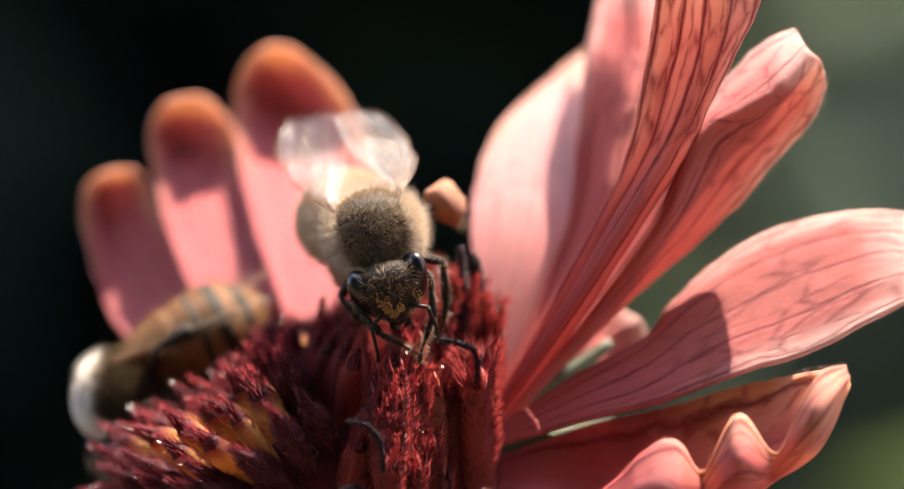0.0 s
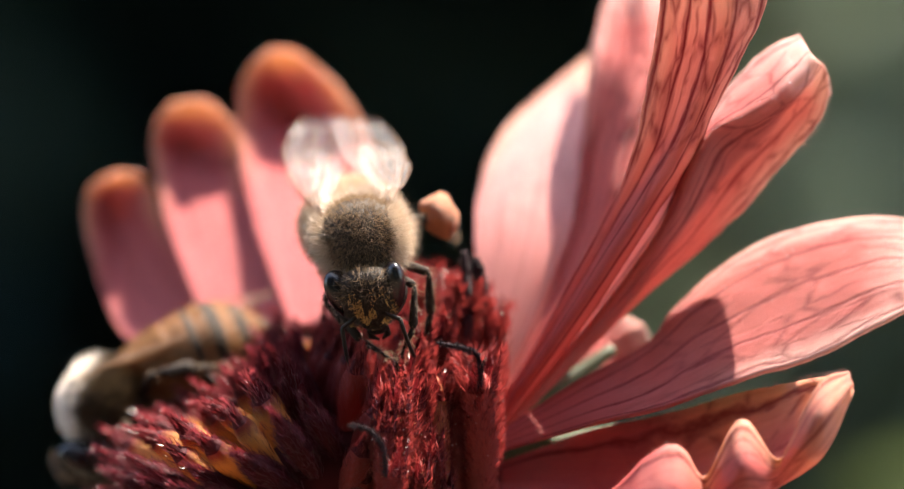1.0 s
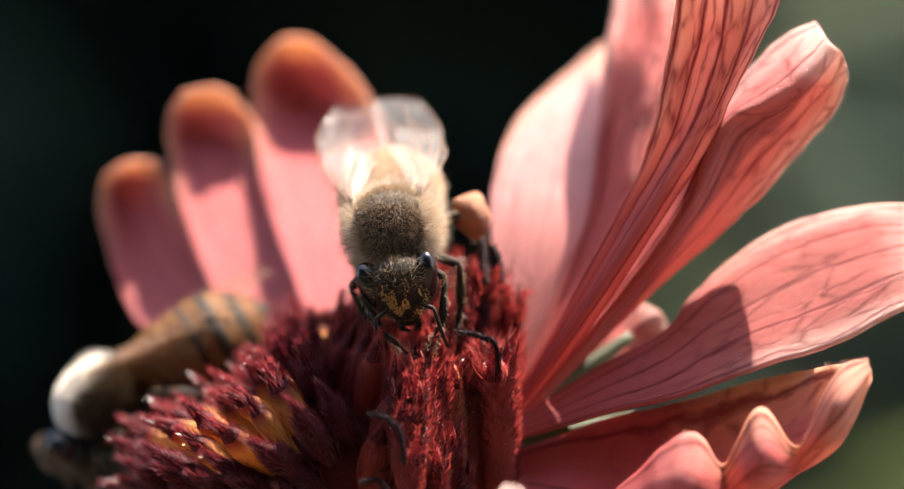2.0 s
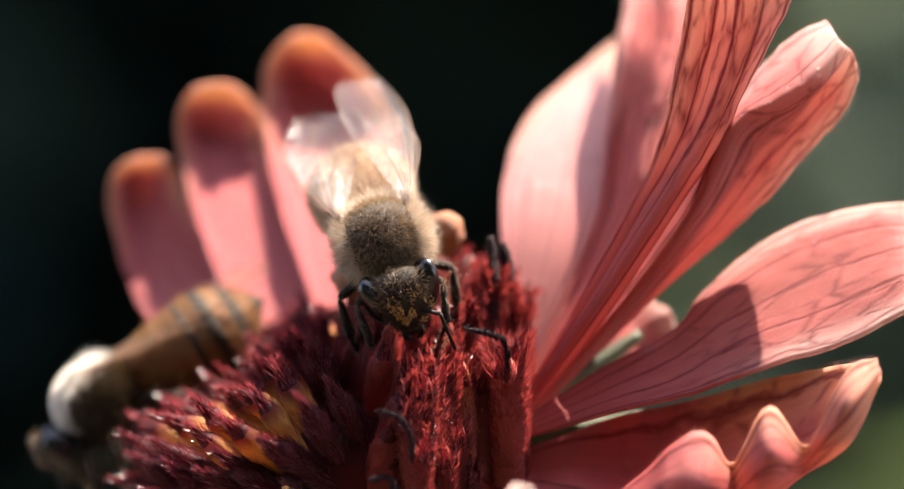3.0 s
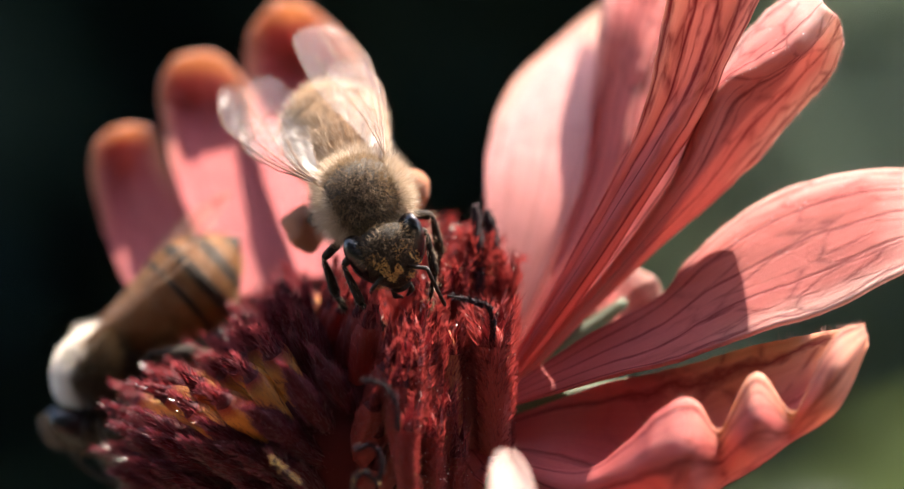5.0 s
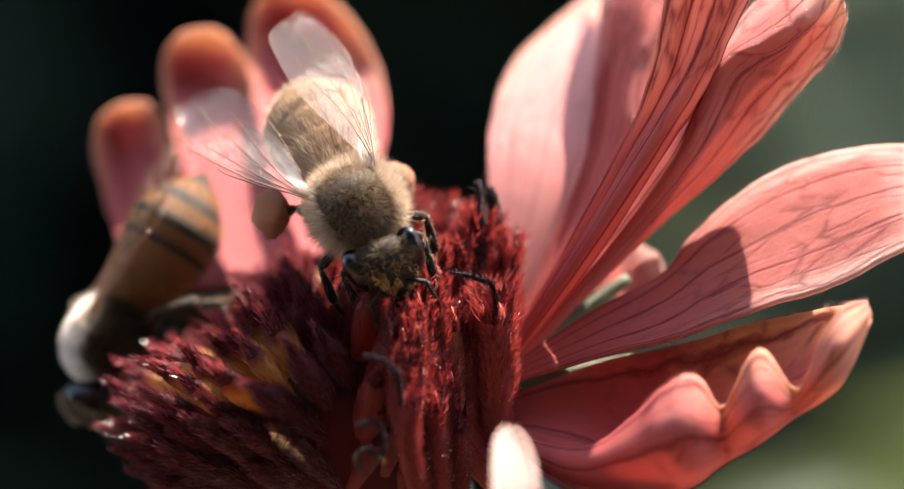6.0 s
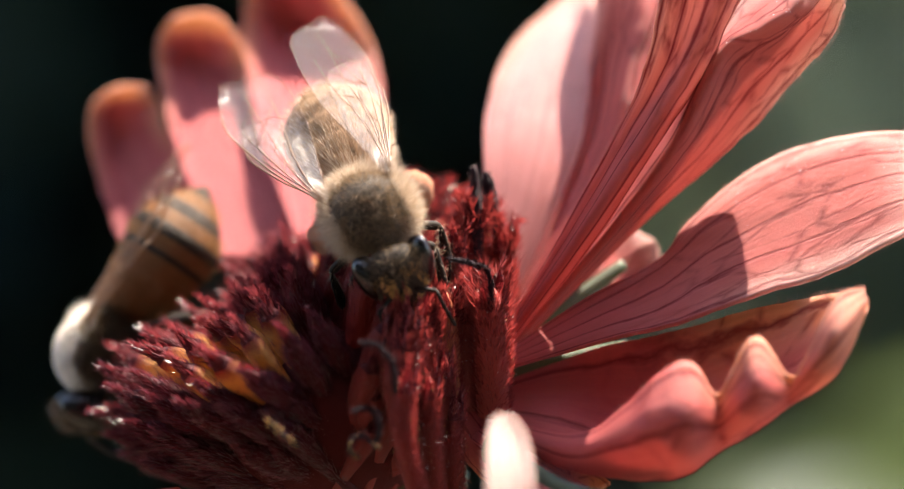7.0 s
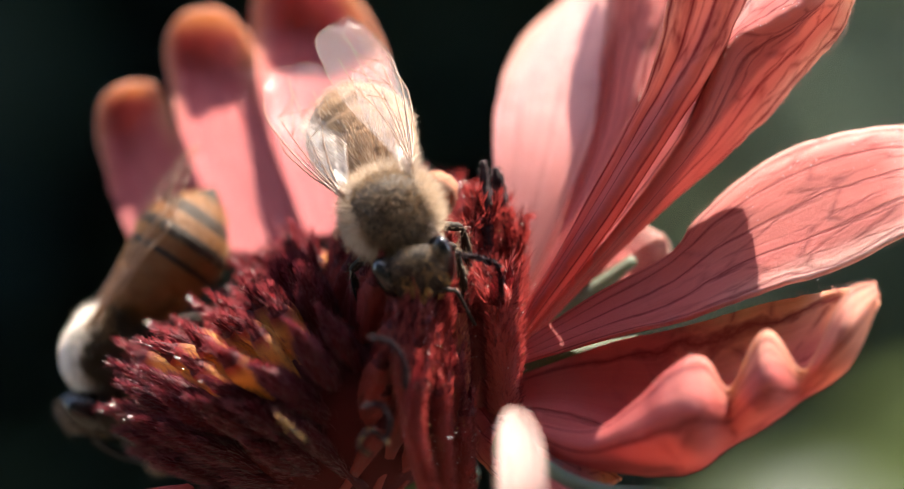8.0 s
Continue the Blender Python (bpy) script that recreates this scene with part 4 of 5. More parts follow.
    for x, y, z in ((-2.6, -3.0, -6.2), (-2.2, -2.5, -5.2), (-1.7, -2.2, -6.0), (-1.5, -1.6, -5.2), (-2.7, -2.0, -5.0), (-2.0, -1.2, -4.4), (-2.3, -3.4, -7.6), (-1.5, -2.4, -8.0), (-0.9, -1.6, -7.0), (-0.6, -1.4, -8.6)):
        x, y, z = x + rim.uniform(-.2, .2), y + rim.uniform(-.2, .2), z + rim.uniform(-.2, .2)
        tall_floret([(x * .8, y + 1.0, z - 5.0), (x + rim.uniform(-.2, .2), y + .2, z - 2.4), (x, y, z)], 0.6, rim.randrange(999), None, 4200, 40, 0.28, 0.4)
    tall_floret([(-0.55, 0.2, -9.8), (-0.65, -0.4, -7.4), (-0.7, -0.4, -4.9)], 0.7, 12, FLORET_PALE, 3000, 70, 0.34, 0.4, 0.0)
    tall_floret([(1.1, 0.6, -9.6), (1.05, -0.2, -6.8), (1.0, -0.4, -4.6)], 1.0, 2, FLORET_ROSE, 3200, 130, 0.5, 0.85, 0.05, .036)
    tall_floret([(0.1, 0.9, -9.6), (0.15, 0.6, -7.0), (0.2, 0.4, -5.3)], 0.7, 21, FLORET_ROSE, 1200, 60, 0.34, 0.45, 0.2)
    tall_floret([(-1.3, 1.0, -7.0), (-1.3, 0.8, -4.8), (-1.3, 0.6, -3.3)], 0.7, 13, None, 2200, 60, 0.34, 0.42)
    tall_floret([(-0.2, 1.8, -6.5), (-0.3, 1.7, -4.4), (-0.4, 1.6, -2.6)], 0.7, 14, None, 2200, 60, 0.34, 0.42)
    tall_floret([(1.6, 2.6, -6.5), (1.5, 2.8, -4.5), (1.4, 2.8, -2.6)], 0.75, 3)
    tall_floret([(0.4, 2.4, -5.5), (0.4, 2.3, -3.6), (0.3, 2.2, -1.6)], 0.75, 4)
    style([(0.5, 2.0, -4.2), (0.45, 2.0, -2.6), (0.4, 2.0, -1.2), (0.35, 2.0, 0.0)], 0.22, 5, 420, label="dark bristly upright style")
    style([(1.5, 2.6, -3.6), (1.15, 2.6, -1.9), (0.95, 2.6, -0.9), (0.8, 2.5, -0.3)], 0.2, 6, 360, label="dark bristly upright style")
    style([(0.95, -0.9, -5.6), (1.0, -1.2, -4.7), (0.85, -1.3, -4.0), (0.2, -1.3, -3.75), (-0.75, -1.3, -3.55)], 0.1, 7, 900)
    style([(-2.6, -4.0, -8.6), (-2.7, -4.6, -7.5), (-3.2, -4.9, -6.8), (-4.0, -4.9, -6.6)], 0.08, 8, 800)
    style([(-3.4, -4.4, -10.6), (-3.2, -4.9, -9.8), (-3.5, -5.2, -9.1), (-4.3, -5.2, -9.2)], 0.06, 9, 700)
    style([(-3.2, -4.9, -10.6), (-3.9, -5.2, -10.1), (-4.3, -5.3, -10.6), (-3.9, -5.3, -11.0)], 0.07, 10, 700, gold=20)
    style([(-6.2, -4.4, -10.6), (-6.8, -4.9, -10.1), (-7.3, -5.1, -9.6)], 0.07, 11, 700, gold=34)
    bract([(1.3, 2.8, -8.7), (3.8, 2.4, -7.75), (6.4, 2.2, -7.0)], 0.7, 1)
    bract([(2.5, 4.0, -6.3), (4.5, 4.5, -5.2), (6.3, 5.0, -3.9)], 0.45, 2)
    bract([(1.0, -1.0, -10.8), (4.0, -3.6, -12.3), (7.6, -5.4, -12.4)], 1.2, 3, 40)
    for k in range(9):
        a = math.tau * k / 9 + 0.3
        o = RING_X * math.cos(a) + RING_Y * math.sin(a)
        b = DOME + o * 3.2 - AXIS * 5.6
        bract([b, b + o * 1.6 + AXIS * 0.8, b + o * 2.6 + AXIS * 0.7], 1.8, 10 + k)
    st = Soup()
    foot = Vector((25.0, 60.0, -480.0)) - DOME
    low = -AXIS * 5.0
    pts = [spline([low, low - AXIS * 12, low - AXIS * 20 + Vector((0, 10, -30)), foot * 0.45 + Vector((0, 10, 0)), foot - Vector((0, 0, 6))], t) for t in np.linspace(0, 1, 30)]
    st.tube(pts, [3.6 * (1 - k / 3) + 1.6 * k / 3 if k < 3 else 1.6 + 0.02 * k for k in range(30)], 10)
    part("stem", st.mesh("stem", [STEM]), flower)


# ---------------------------------------------------------------- the bees
class Bee:
    pass


def fur_mesh(name, spots, mats):
    """spots: rows of (count, pick) where pick(random) returns place, way, length, width, bend, material."""
    s = Soup()
    for count, pick in spots:
        for _ in range(count):
            s.hair(*pick())
    return s.mesh(name, mats, False)


def leg_mesh(joints, thick, tibia_flat, seed, mirror):
    rr = random.Random(seed)
    s = Soup()
    j = [Vector((p[0], p[1] * mirror, p[2])) for p in joints]
    segs = [(j[0], j[1], thick * .9, thick * 1.1, 1.0), (j[1], j[2], thick * .7, thick * 1.25 * tibia_flat, 1.0), (j[2], j[3], thick * .8, thick * .55, 1.0)]
    for a, b, r0, r1, fl in segs:
        mid = a.lerp(b, .5)
        s.tube([a, a.lerp(b, .12), mid, a.lerp(b, .88), b], [r0 * .6, r0, (r0 + r1) * .56, r1, r1 * .6], 8)
    a, b = j[3], j[4]
    for k in range(4):
        p, q = a.lerp(b, k / 4), a.lerp(b, (k + 1) / 4)
        s.tube([p, p.lerp(q, .8), q], [thick * .3, thick * .42, thick * .25], 6)
    s.tube([b, b + Vector((.12, .08 * mirror, -.1))], [.04, .015], 5)
    for _ in range(420):
        k = rr.randrange(4)
        a, b = j[k], j[k + 1]
        d = Vector((rr.uniform(-1, 1), rr.uniform(-1, 1), rr.uniform(-1, 1))).normalized()
        s.hair(a.lerp(b, rr.random()) + d * thick * .7, d + (b - a).normalized() * .8, rr.uniform(.15, .42), .014, mat=1)
    return s.mesh("leg", [CUTICLE_BROWN, FUR_BROWN])


def wing_outline(length, width, hind):
    """Rows from root to tip: leading and trailing edge of the membrane."""
    rows = []
    for k in range(27):
        t = k / 26
        lead = 0.13 * width * math.sin(math.pi * t) - (0.16 * width * max(0, t - .75) / .25 if t > .75 else 0)
        trail = width * (0.10 + 0.95 * math.sin(math.pi * min(t * .62, 1)) ** (1.0 if hind else 1.25))
        if t > .8:
            f = (t - .8) / .2
            trail = trail * math.sqrt(max(0.0, 1 - f * f)) * 1.0 + lead * 0
            lead = lead * (1 - f) - 0.42 * width * f * f
            trail = max(trail, -lead + 0.02)
        rows.append((t * length, lead, -trail))
    return rows


def wing_mesh(length, width, hind, mirror, seed, film):
    rr = random.Random(seed)
    ol = wing_outline(length, width, hind)
    rows = []
    n = 10

    def place(x, f):
        lead, trail = f
        return x, lead, trail

    def at(t, u):
        k = min(int(t * 26), 25)
        g = t * 26 - k
        x = ol[k][0] * (1 - g) + ol[k + 1][0] * g
        le = ol[k][1] * (1 - g) + ol[k + 1][1] * g
        tr = ol[k][2] * (1 - g) + ol[k + 1][2] * g
        y = le + (tr - le) * u
        z = 0.10 * math.sin(u * 4 + t * 3) + 0.06 * math.sin(t * 14 + u * 5) + 0.05 * noise.noise((t * 9, u * 5, seed))
        return Vector((-x, y * mirror, z))

    s = Soup()
    for k in range(27):
        rows.append([at(k / 26, u / n) for u in range(n + 1)])
    s.grid(rows)
    veins = []

    def vein(path, r):
        v = Soup()
        veins.append(v)
        v.tube([at(t, u) + Vector((0, 0, .01)) for t, u in path], [r * (1 - .4 * k / len(path)) for k in range(len(path))], 5)

    lin = np.linspace
    vein([(t, 0.0) for t in lin(0, .86, 14)], .042)
    vein([(t, .12 + .05 * t) for t in lin(.02, .7, 10)], .03)
    vein([(t, .2 + .35 * t) for t in lin(.02, .85, 12)], .024)
    vein([(t, .3 + .6 * t) for t in lin(.02, .72, 10)], .024)
    vein([(t, 1.0) for t in lin(.12, 1, 18)], .017)
    vein([(t, 0.0) for t in lin(.85, 1, 6)], .02)
    if not hind:
        for t, a, b in ((.32, .14, .33), (.45, .3, .55), (.55, .15, .4), (.63, .4, .66), (.72, .17, .48)):
            vein([(t + .05 * g, a + (b - a) * g) for g in lin(0, 1, 4)], .018)
        vein([(t, .17 + 1.2 * max(0, t - .55)) for t in lin(.55, .9, 6)], .018)
    return s.mesh("membrane", [film]), [v.mesh("vein", [WING_VEIN]) for v in veins]


def bee(label, seed, fur_top, fur_side, band_from, tan_fur, loaded, fur_under, under_from):
    rr = random.Random(seed)
    b = Bee()
    b.root = thing("honey_bee", label, "bee", group="bees on the flower")

    def sphere_dir():
        while True:
            d = Vector((rr.uniform(-1, 1), rr.uniform(-1, 1), rr.uniform(-1, 1)))
            if 0.05 < d.length < 1:
                return d.normalized()

    # thorax
    s = Soup()
    R = Vector((1.72, 1.62, 1.6))
    s.ball((0, 0, 0), R, 0, 32, 20, lambda d: 1 + 0.03 * math.cos(5 * d.x) - (0.05 if d.z > .6 and -.8 < d.x < -.45 else 0))
    thorax = part("thorax", s.mesh("thorax", [THORAX]), b.root)

    def thorax_hair():
        d = sphere_dir()
        p = Vector((d.x * R.x, d.y * R.y, d.z * R.z)) * .98
        top = max(0.0, min(1.0, (d.z + 0.75 * d.x - 0.1) / .6)) * (1 if d.x > -.66 and abs(d.y) < .74 and d.z > -.35 else 0)
        if top > rr.random():
            return p, d + sphere_dir() * .5 + Vector((.5, 0, 0)), rr.uniform(.10, .34), .017, (0, 0, 0), 0
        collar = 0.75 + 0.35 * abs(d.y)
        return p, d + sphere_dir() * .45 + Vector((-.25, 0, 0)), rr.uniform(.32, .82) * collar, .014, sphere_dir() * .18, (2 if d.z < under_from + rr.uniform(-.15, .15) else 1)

    part("thorax_fur", fur_mesh("thorax_fur", [(24000, thorax_hair)], [fur_top, fur_side, fur_under]), thorax)

    # head, with its own origin at the neck
    s = Soup()

    def face_shape(d):
        k = 1 - 0.24 * max(0.0, -d.z) * (abs(d.y) ** 1.2)
        return k

    s.ball((.55, 0, -.25), (.95, 1.5, 1.5), 0, 32, 20, face_shape)
    s.ball((1.12, 0, -.95), (.32, .62, .55), 0, 16, 10)
    s.ball((1.12, 0, -1.5), (.26, .42, .26), 0, 12, 8)
    b.head = part("head", s.mesh("head", [CUTICLE]), b.root)
    for sg in (1, -1):
        e = Soup()
        e.ball((0, 0, 0), (.74, .5, 1.26), 0, 24, 18)
        ey = part("eye", e.mesh("eye", [EYE]), b.head, "glossy black compound eye")
        ey.matrix_basis = Matrix.LocRotScale(mm(.52, .93 * sg, .06), Euler((radians(-20 * sg), 0, radians(18 * sg))), None)
        a = Soup()
        a.tube([(0, 0, 0), (.28, .38 * sg, .02), (.5, .85 * sg, -.12)], [.085, .08, .09], 7)
        fl = [Vector((.5, .85 * sg, -.12)).lerp(Vector((.95, 1.0 * sg, -2.0)), t) + Vector((.18 * math.sin(3 * t), 0, 0)) for t in np.linspace(0, 1, 12)]
        a.tube(fl, [.075 if k % 2 else .086 for k in range(11)] + [.05], 8)
        b_ant = part("antenna", a.mesh("antenna", [CUTICLE]), b.head, "dark elbowed antenna")
        b_ant.matrix_basis = pose(1.28 * MM, .3 * sg * MM, -.25 * MM)
    for sg in (1, -1):
        m = Soup()
        m.tube([(1.1, .3 * sg, -1.55), (1.2, .34 * sg, -1.85), (1.2, .08 * sg, -2.1)], [.14, .13, .05], 7)
        part("mandible", m.mesh("mandible", [CUTICLE]), b.head)

    def head_hair():
        d = sphere_dir()
        while d.x < -.2 or (abs(d.y) > .62 and d.z < .6):
            d = sphere_dir()
        k = face_shape(d)
        p = Vector((.55, 0, -.25)) + Vector((d.x * .95, d.y * 1.5, d.z * 1.5)) * k
        top = d.z > .45
        return p, d + sphere_dir() * .6, rr.uniform(.25, .6) if top else rr.uniform(.08, .22), .014, (0, 0, 0), (1 if rr.random() < (.3 if top else .05) else 0)

    part("face_hair", fur_mesh("face_hair", [(1700, head_hair)], [FUR_DARK, FUR_BROWN]), b.head)
    g = Soup()
    for _ in range(1700 if loaded else 60):
        y, z = rr.gauss(0, .55), rr.gauss(-.15, .55)
        if noise.noise((y * 2.2 + seed, z * 2.2, 0.5)) < -0.03:
            continue
        if abs(y) > 1.1 or z > 1.0 or z < -1.3:
            continue
        x = .55 + .95 * math.sqrt(max(.05, 1 - (y / 1.5) ** 2 - ((z + .25) / 1.5) ** 2)) + rr.uniform(.02, .2)
        r = rr.uniform(.010, .025)
        g.ball((x, y, z), (r, r, r), 0, 5, 4)
    tagged(part("pollen_dust", g.mesh("pollen_dust", [POLLEN]), b.head, "golden pollen dusted over the face"), kind="stuff")

    # abdomen, hinged at the waist
    s = Soup()
    L = 6.6

    def girth(t):
        return 2.15 * (math.sin(math.pi * min(1, t * .62 + .09)) ** .8) * (1 - .97 * max(0, (t - .55) / .45) ** 2.1)

    rows, band = [], []
    for k in range(49):
        t = k / 48
        seg = (t * 6.0) % 1.0
        r = girth(t) * (1 + .035 * seg)
        rows.append([Vector((-t * L, r * math.cos(a), r * .9 * math.sin(a) - .15 * math.sin(t * 3))) for a in np.arange(28) * math.tau / 28])
    s.grid(rows, 0, True)
    s.i = [1 if ((k // 28 / 48 * 6.0) % 1.0 > .42 and k // 28 / 48 > band_from) or k // 28 / 48 > .93 else 0 for k in range(len(s.f))]
    b.abdomen = part("abdomen", s.mesh("abdomen", [ABDOMEN_TAN if loaded else ABDOMEN_AMBER, ABDOMEN_BAND]), b.root, "banded tan and dark abdomen")

    def belly_hair():
        t = rr.random() ** 1.25 * .96
        a = rr.uniform(0, 6.28)
        seg = (t * 6.0) % 1.0
        r = girth(t)
        p = Vector((-t * L, r * math.cos(a), r * .9 * math.sin(a) - .15 * math.sin(t * 3)))
        d = Vector((-.9, math.cos(a), math.sin(a)))
        ln = rr.uniform(.35, .8) if t < .3 else (rr.uniform(.2, .45) if seg < .55 else rr.uniform(.08, .16))
        return p, d + sphere_dir() * .35, ln * tan_fur, .022, (0, 0, 0), 0

    part("abdomen_fur", fur_mesh("abdomen_fur", [(6500, belly_hair)], [FUR_TAN if loaded else FUR_AMBER]), b.abdomen)

    # wings
    b.wings = []
    for sg in (1, -1):
        for hind in (False, True):
            me, ve = wing_mesh(6.0 if hind else 8.7, 1.9 if hind else 2.6, hind, sg, seed + 3, WING if loaded else WING_DULL)
            w = part("hindwing" if hind else "forewing", me, b.root, "clear veined wing")
            for one in ve:
                part("vein", one, w)
            b.wings.append((w, sg, hind))
    # legs
    b.legs = []
    fore = [(1.1, .8, -1.1), (1.8, 1.7, -1.2), (2.7, 1.7, -2.6), (3.0, 1.4, -3.4), (3.3, 1.2, -4.2)]
    mid = [(.1, 1.0, -1.3), (.4, 2.4, -1.3), (.9, 2.8, -2.9), (1.2, 2.8, -3.8), (1.5, 2.8, -4.6)]
    hindl = [(-1.0, .9, -1.3), (-1.8, 2.2, -1.25), (-2.7, 2.9, -2.6), (-3.2, 2.9, -3.5), (-3.6, 2.9, -4.2)]
    for sg in (1, -1):
        for k, (j, th, fl) in enumerate(((fore, .15, 1.0), (mid, .17, 1.0), (hindl, .22, 1.5))):
            lg = part("leg", leg_mesh(j, th, fl, seed + k, sg), b.root)
            b.legs.append((lg, sg, k, j[0]))
            if k == 2 and loaded:
                p = Soup()
                c = Vector(j[1]).lerp(Vector(j[2]), .72)
                p.ball((c.x, (c.y + .28) * sg, c.z + .15), (1.0, .7, .9), 0, 18, 12, lambda d: 1 + .25 * noise.noise(d * 1.7 + Vector((seed, 0, 0))) + .08 * noise.noise(d * 6))
                part("pollen_load", p.mesh("pollen_load", [POLLEN_LOAD]), lg, "lump of orange pollen on the hind leg")
    return b


def facing(place, fwd, up):
    """A pose in mm whose x axis looks along fwd and whose z axis leans to up."""
    x = Vector(fwd).normalized()
    z = Vector(up)
    z = (z - x * z.dot(x)).normalized()
    y = z.cross(x)
    m = Matrix((x, y, z)).transposed().to_4x4()
    return Matrix.Translation(mm(*place)) @ m


petals()
disc()
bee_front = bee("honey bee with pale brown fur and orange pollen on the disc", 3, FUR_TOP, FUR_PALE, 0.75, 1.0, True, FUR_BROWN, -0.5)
# Rear bee's pale fur is whitened above, darkened below: sunlight and shade painted in.
bee_rear = bee("pale-furred honey bee with sunlit-white back and banded abdomen, head down on the disc", 8, FUR_WHITENED, FUR_WHITENED, 0.45, 0.5, False, FUR_DARK, 0.5)


# how far the loaded hind legs are lifted outwards: seconds, degrees
HIND_LIFT = {1: ((0, 1.5, 2.8, 3.5, 4.0, 4.5, 6.0, 8.0), (16, 12, -8, -34, 8, -30, -34, -34)),
             -1: ((0, 4.5, 5.8, 6.1, 6.6, 8.0), (-45, -45, 26, 24, -40, -45))}


def motions():
    # place, way ahead, up
    ahead = [
        (0, (-3.00, -0.20, 0.53), (0.12, -0.78, -0.55), (-0.23, -0.5, 0.8)),
        (0.5, (-2.56, -0.20, 0.78), (0.05, -0.78, -0.55), (-0.21, -0.5, 0.8)),
        (1, (-3.63, -0.20, 0.47), (0.04, -0.78, -0.55), (-0.21, -0.5, 0.8)),
        (1.5, (-2.69, -0.20, 0.34), (0.0, -0.78, -0.55), (-0.2, -0.5, 0.8)),
        (2.8, (-3.90, -0.20, 0.37), (0.14, -0.78, -0.55), (-0.24, -0.5, 0.8)),
        (3, (-3.83, -0.20, -0.21), (0.2, -0.78, -0.55), (-0.25, -0.5, 0.8)),
        (3.5, (-4.37, -0.20, -0.26), (0.36, -0.78, -0.55), (-0.29, -0.5, 0.8)),
        (4, (-3.82, -0.20, -0.10), (0.24, -0.78, -0.55), (-0.26, -0.5, 0.8)),
        (4.5, (-3.91, -0.20, 0.58), (0.26, -0.78, -0.55), (-0.27, -0.5, 0.8)),
        (5.8, (-4.30, -0.90, -0.88), (0.46, -0.70, -0.72), (-0.32, -0.62, 0.66)),
        (6, (-4.37, -1.00, -1.05), (0.46, -0.70, -0.72), (-0.32, -0.62, 0.66)),
        (6.5, (-4.22, -1.00, -1.75), (0.46, -0.70, -0.72), (-0.32, -0.62, 0.66)),
        (7, (-3.66, -1.10, -1.85), (0.38, -0.70, -0.72), (-0.3, -0.62, 0.66)),
        (7.5, (-3.40, -1.10, -2.05), (0.31, -0.70, -0.72), (-0.28, -0.62, 0.66)),
        (8, (-3.20, -1.10, -2.00), (0.34, -0.70, -0.72), (-0.29, -0.62, 0.66)),
    ]
    walk(bee_front.root, [(t, facing(p, f, u)) for t, p, f, u in ahead])
    rear = [
        (0, (-13.63, 7.00, -6.17), (-0.15, -0.2, -1), (-1, -0.1, 0.15)),
        (0.5, (-14.18, 7.00, -6.18), (-0.3, -0.2, -0.95), (-0.95, -0.1, 0.3)),
        (1, (-14.38, 7.00, -6.27), (-0.45, -0.15, -0.85), (-0.85, -0.1, 0.45)),
        (1.5, (-14.76, 7.00, -6.48), (-0.6, -0.1, -0.75), (-0.75, -0.15, 0.6)),
        (3, (-15.54, 7.00, -6.78), (-0.7, -0.1, -0.7), (-0.7, -0.15, 0.7)),
        (3.5, (-15.73, 7.00, -6.79), (-0.72, -0.1, -0.68), (-0.68, -0.15, 0.7)),
        (4.5, (-15.19, 7.00, -6.95), (-0.68, -0.1, -0.72), (-0.7, -0.15, 0.68)),
        (5.8, (-14.63, 7.00, -6.53), (-0.4, -0.1, -0.9), (-0.9, -0.15, 0.4)),
        (6.5, (-14.62, 7.00, -6.88), (-0.42, -0.1, -0.9), (-0.9, -0.15, 0.4)),
        (7.5, (-14.62, 7.00, -7.96), (-0.45, -0.1, -0.88), (-0.88, -0.15, 0.45)),
        (8, (-14.75, 7.00, -7.72), (-0.45, -0.1, -0.88), (-0.88, -0.15, 0.45)),
    ]
    walk(bee_rear.root, [(t, facing(p, f, u)) for t, p, f, u in rear])
    # heads: nod and turn
    walk(bee_front.head, [(t, pose((1.65 if t < 5 else 1.85) * MM, 0, -0.95 * MM, 0, nod + 11, turn)) for t, nod, turn in
                          ((0, 10, 6), (0.5, 4, -3), (1, 4, -4), (1.5, 3, 0), (3, 3, 2), (4, 2, 2), (4.5, -2, 0), (6, -7, -8), (7, -8, -6), (8, -6, -4))])
    walk(bee_rear.head, [(0, pose(1.75 * MM, 0, -0.5 * MM, 0, 20, 0)), (8, pose(1.75 * MM, 0, -0.5 * MM, 0, 20, 0))])
    # abdomens: bend at the waist
    walk(bee_front.abdomen, [(t, pose(-1.35 * MM, 0, -0.25 * MM, 0, dip, swing)) for t, dip, swing in
                             ((0, -28, 20), (1, -30, 16), (1.5, -25, 10), (3, -12, 4), (3.5, -4, -4), (4.5, -4, -4), (6, -8, -6), (7, -8, -4), (8, -8, -2))])
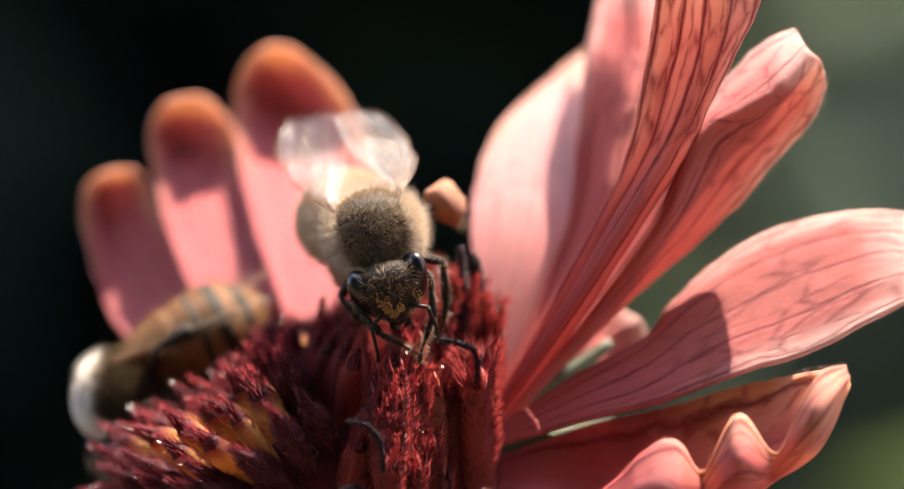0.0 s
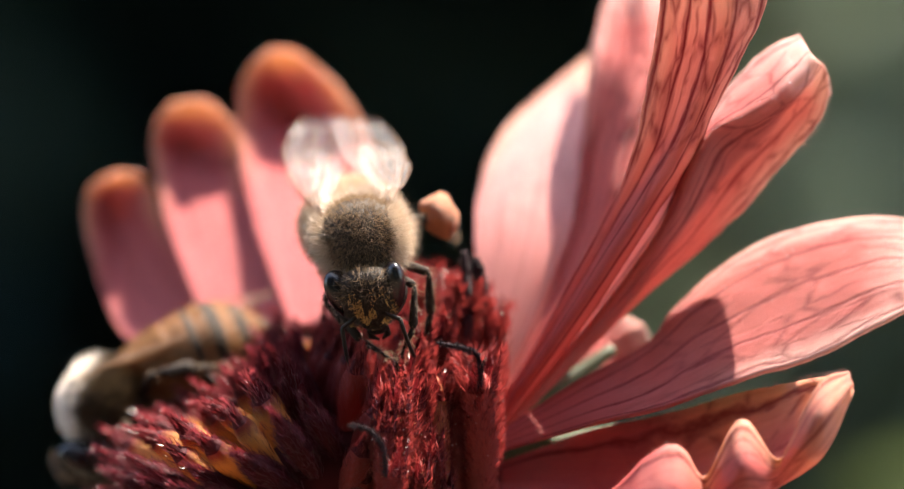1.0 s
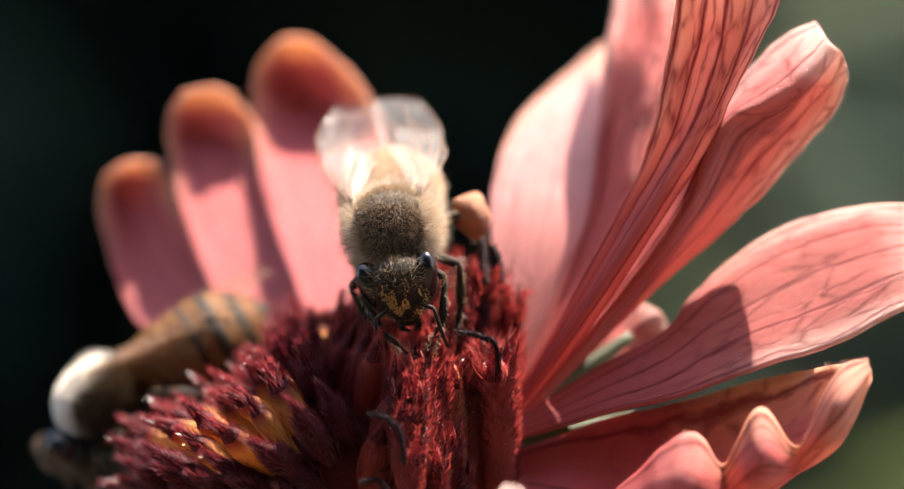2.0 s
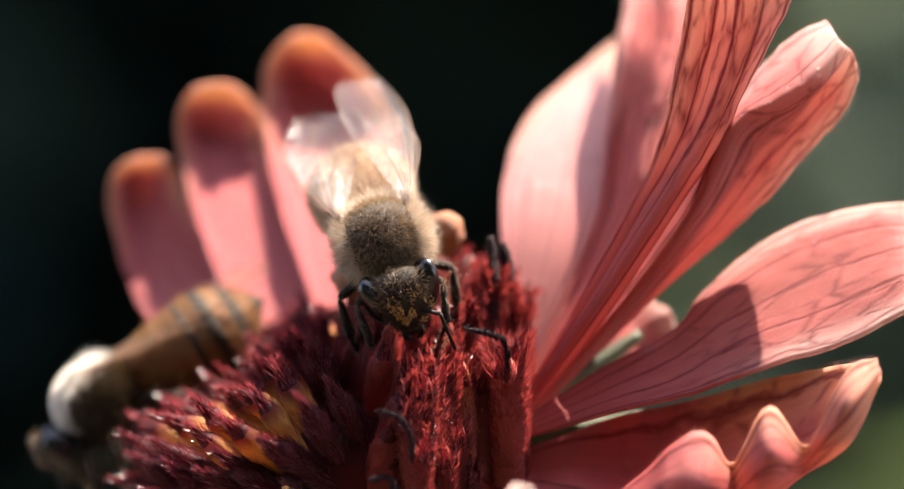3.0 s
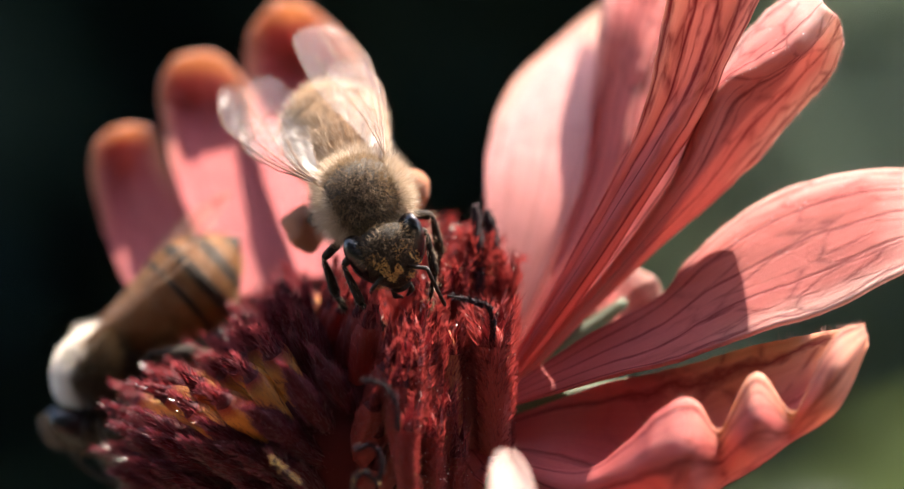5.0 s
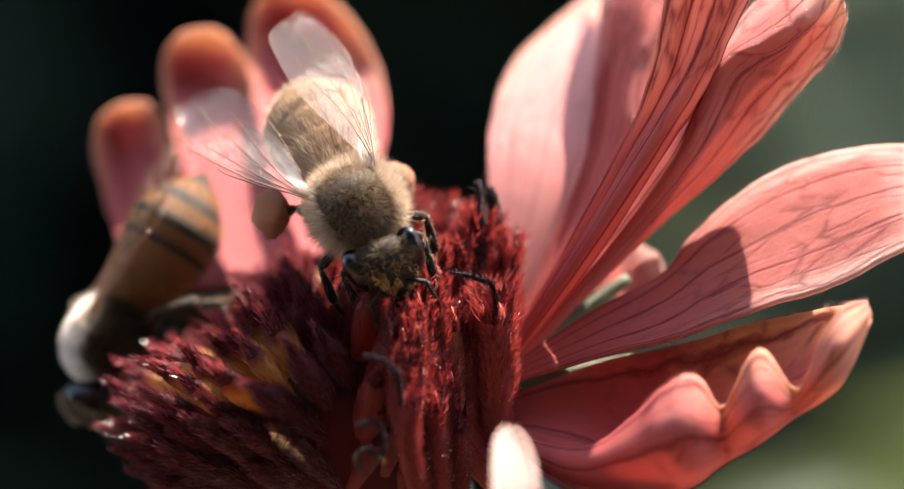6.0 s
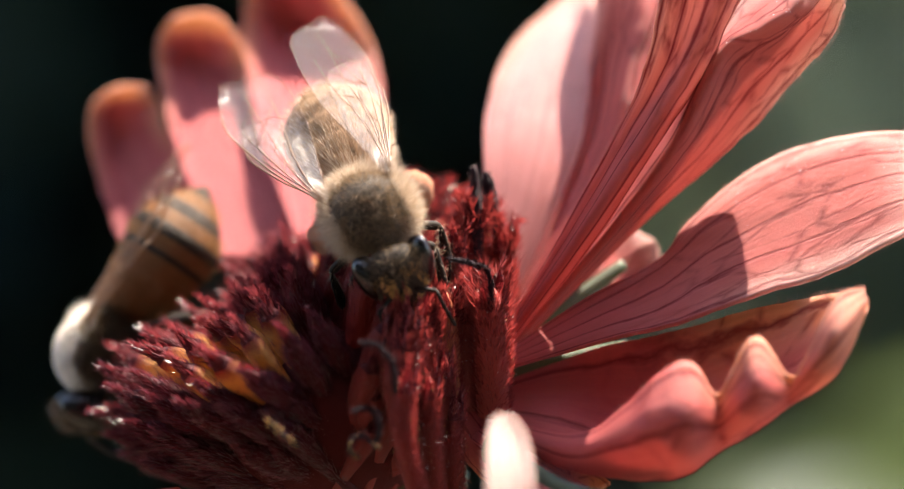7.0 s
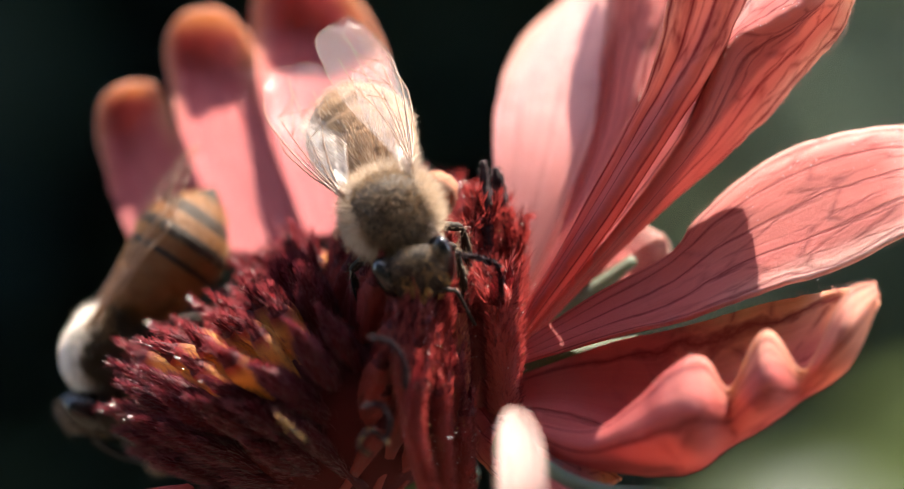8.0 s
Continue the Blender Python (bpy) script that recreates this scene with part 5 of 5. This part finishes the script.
    walk(bee_rear.abdomen, [(t, pose(-1.35 * MM, 0, -0.2 * MM, 0, dip, swing)) for t, dip, swing in
                            ((0, -56, 0), (1, -42, 0), (1.5, -28, 0), (3.5, -14, 0), (4.5, -14, 0), (6, -6, 0), (8, -6, 0))])
    for b, spread, lift in ((bee_front, 9, -9), (bee_rear, 2, -14)):
        for w, sg, hind in b.wings:
            s = spread + (5 if hind else 0)
            rows = []
            for t, more in ((0, 0), (1, -2), (1.5, -1), (3, 0), (3.5, 2), (5, 2), (6, 3), (6.5, 2), (7, 1), (8, 0)):
                tilt_up = lift + (6 if sg > 0 else 3) + float(np.interp(t, (0, 1.5, 3.0), ((-12, -12, 0) if sg > 0 else (-2, -2, 0)))) if b is bee_front else float(np.interp(t, (0, 1, 1.5, 3.5, 4.5, 6, 8), (-50, -38, -25, -13, -13, -6, -6)))
                rows.append((t, pose((-0.3 - (.4 if hind else 0)) * MM, 1.35 * sg * MM, (1.15 - (.15 if hind else 0)) * MM, (-15 if b is bee_rear else -30 if sg > 0 else -8) * sg, tilt_up - (3 if hind else 0), -(s + more + (float(np.interp(t, (4, 5, 6, 6.5, 7, 8), (0, 6, 12, 12, 7, 2))) if b is bee_front and sg < 0 else 0)) * sg + ((1 + float(np.interp(t, (0, 1.5, 3.0), (5, 5, 0)))) if b is bee_front else 0))))
            walk(w, rows)
        for lg, sg, k, j in b.legs:
            rows = []
            for n, t in enumerate(np.arange(0, 8.01, 0.5)):
                step = (1 if (n + k + (sg > 0)) % 2 else -1) * (9 if b is bee_front else 5)
                roll = float(np.interp(t, *HIND_LIFT[sg])) * sg if k == 2 and b is bee_front else (0 if b is bee_rear else -22 if sg > 0 else float(np.interp(t, (0, 1.5, 3.0, 8), (40, 40, 10, 6))))
                turn = Matrix.Translation(mm(j[0], j[1] * sg, j[2])) @ pose(0, 0, 0, roll, 0, step) @ Matrix.Translation(-mm(j[0], j[1] * sg, j[2]))
                rows.append((float(t), turn))
            walk(lg, rows)


motions()
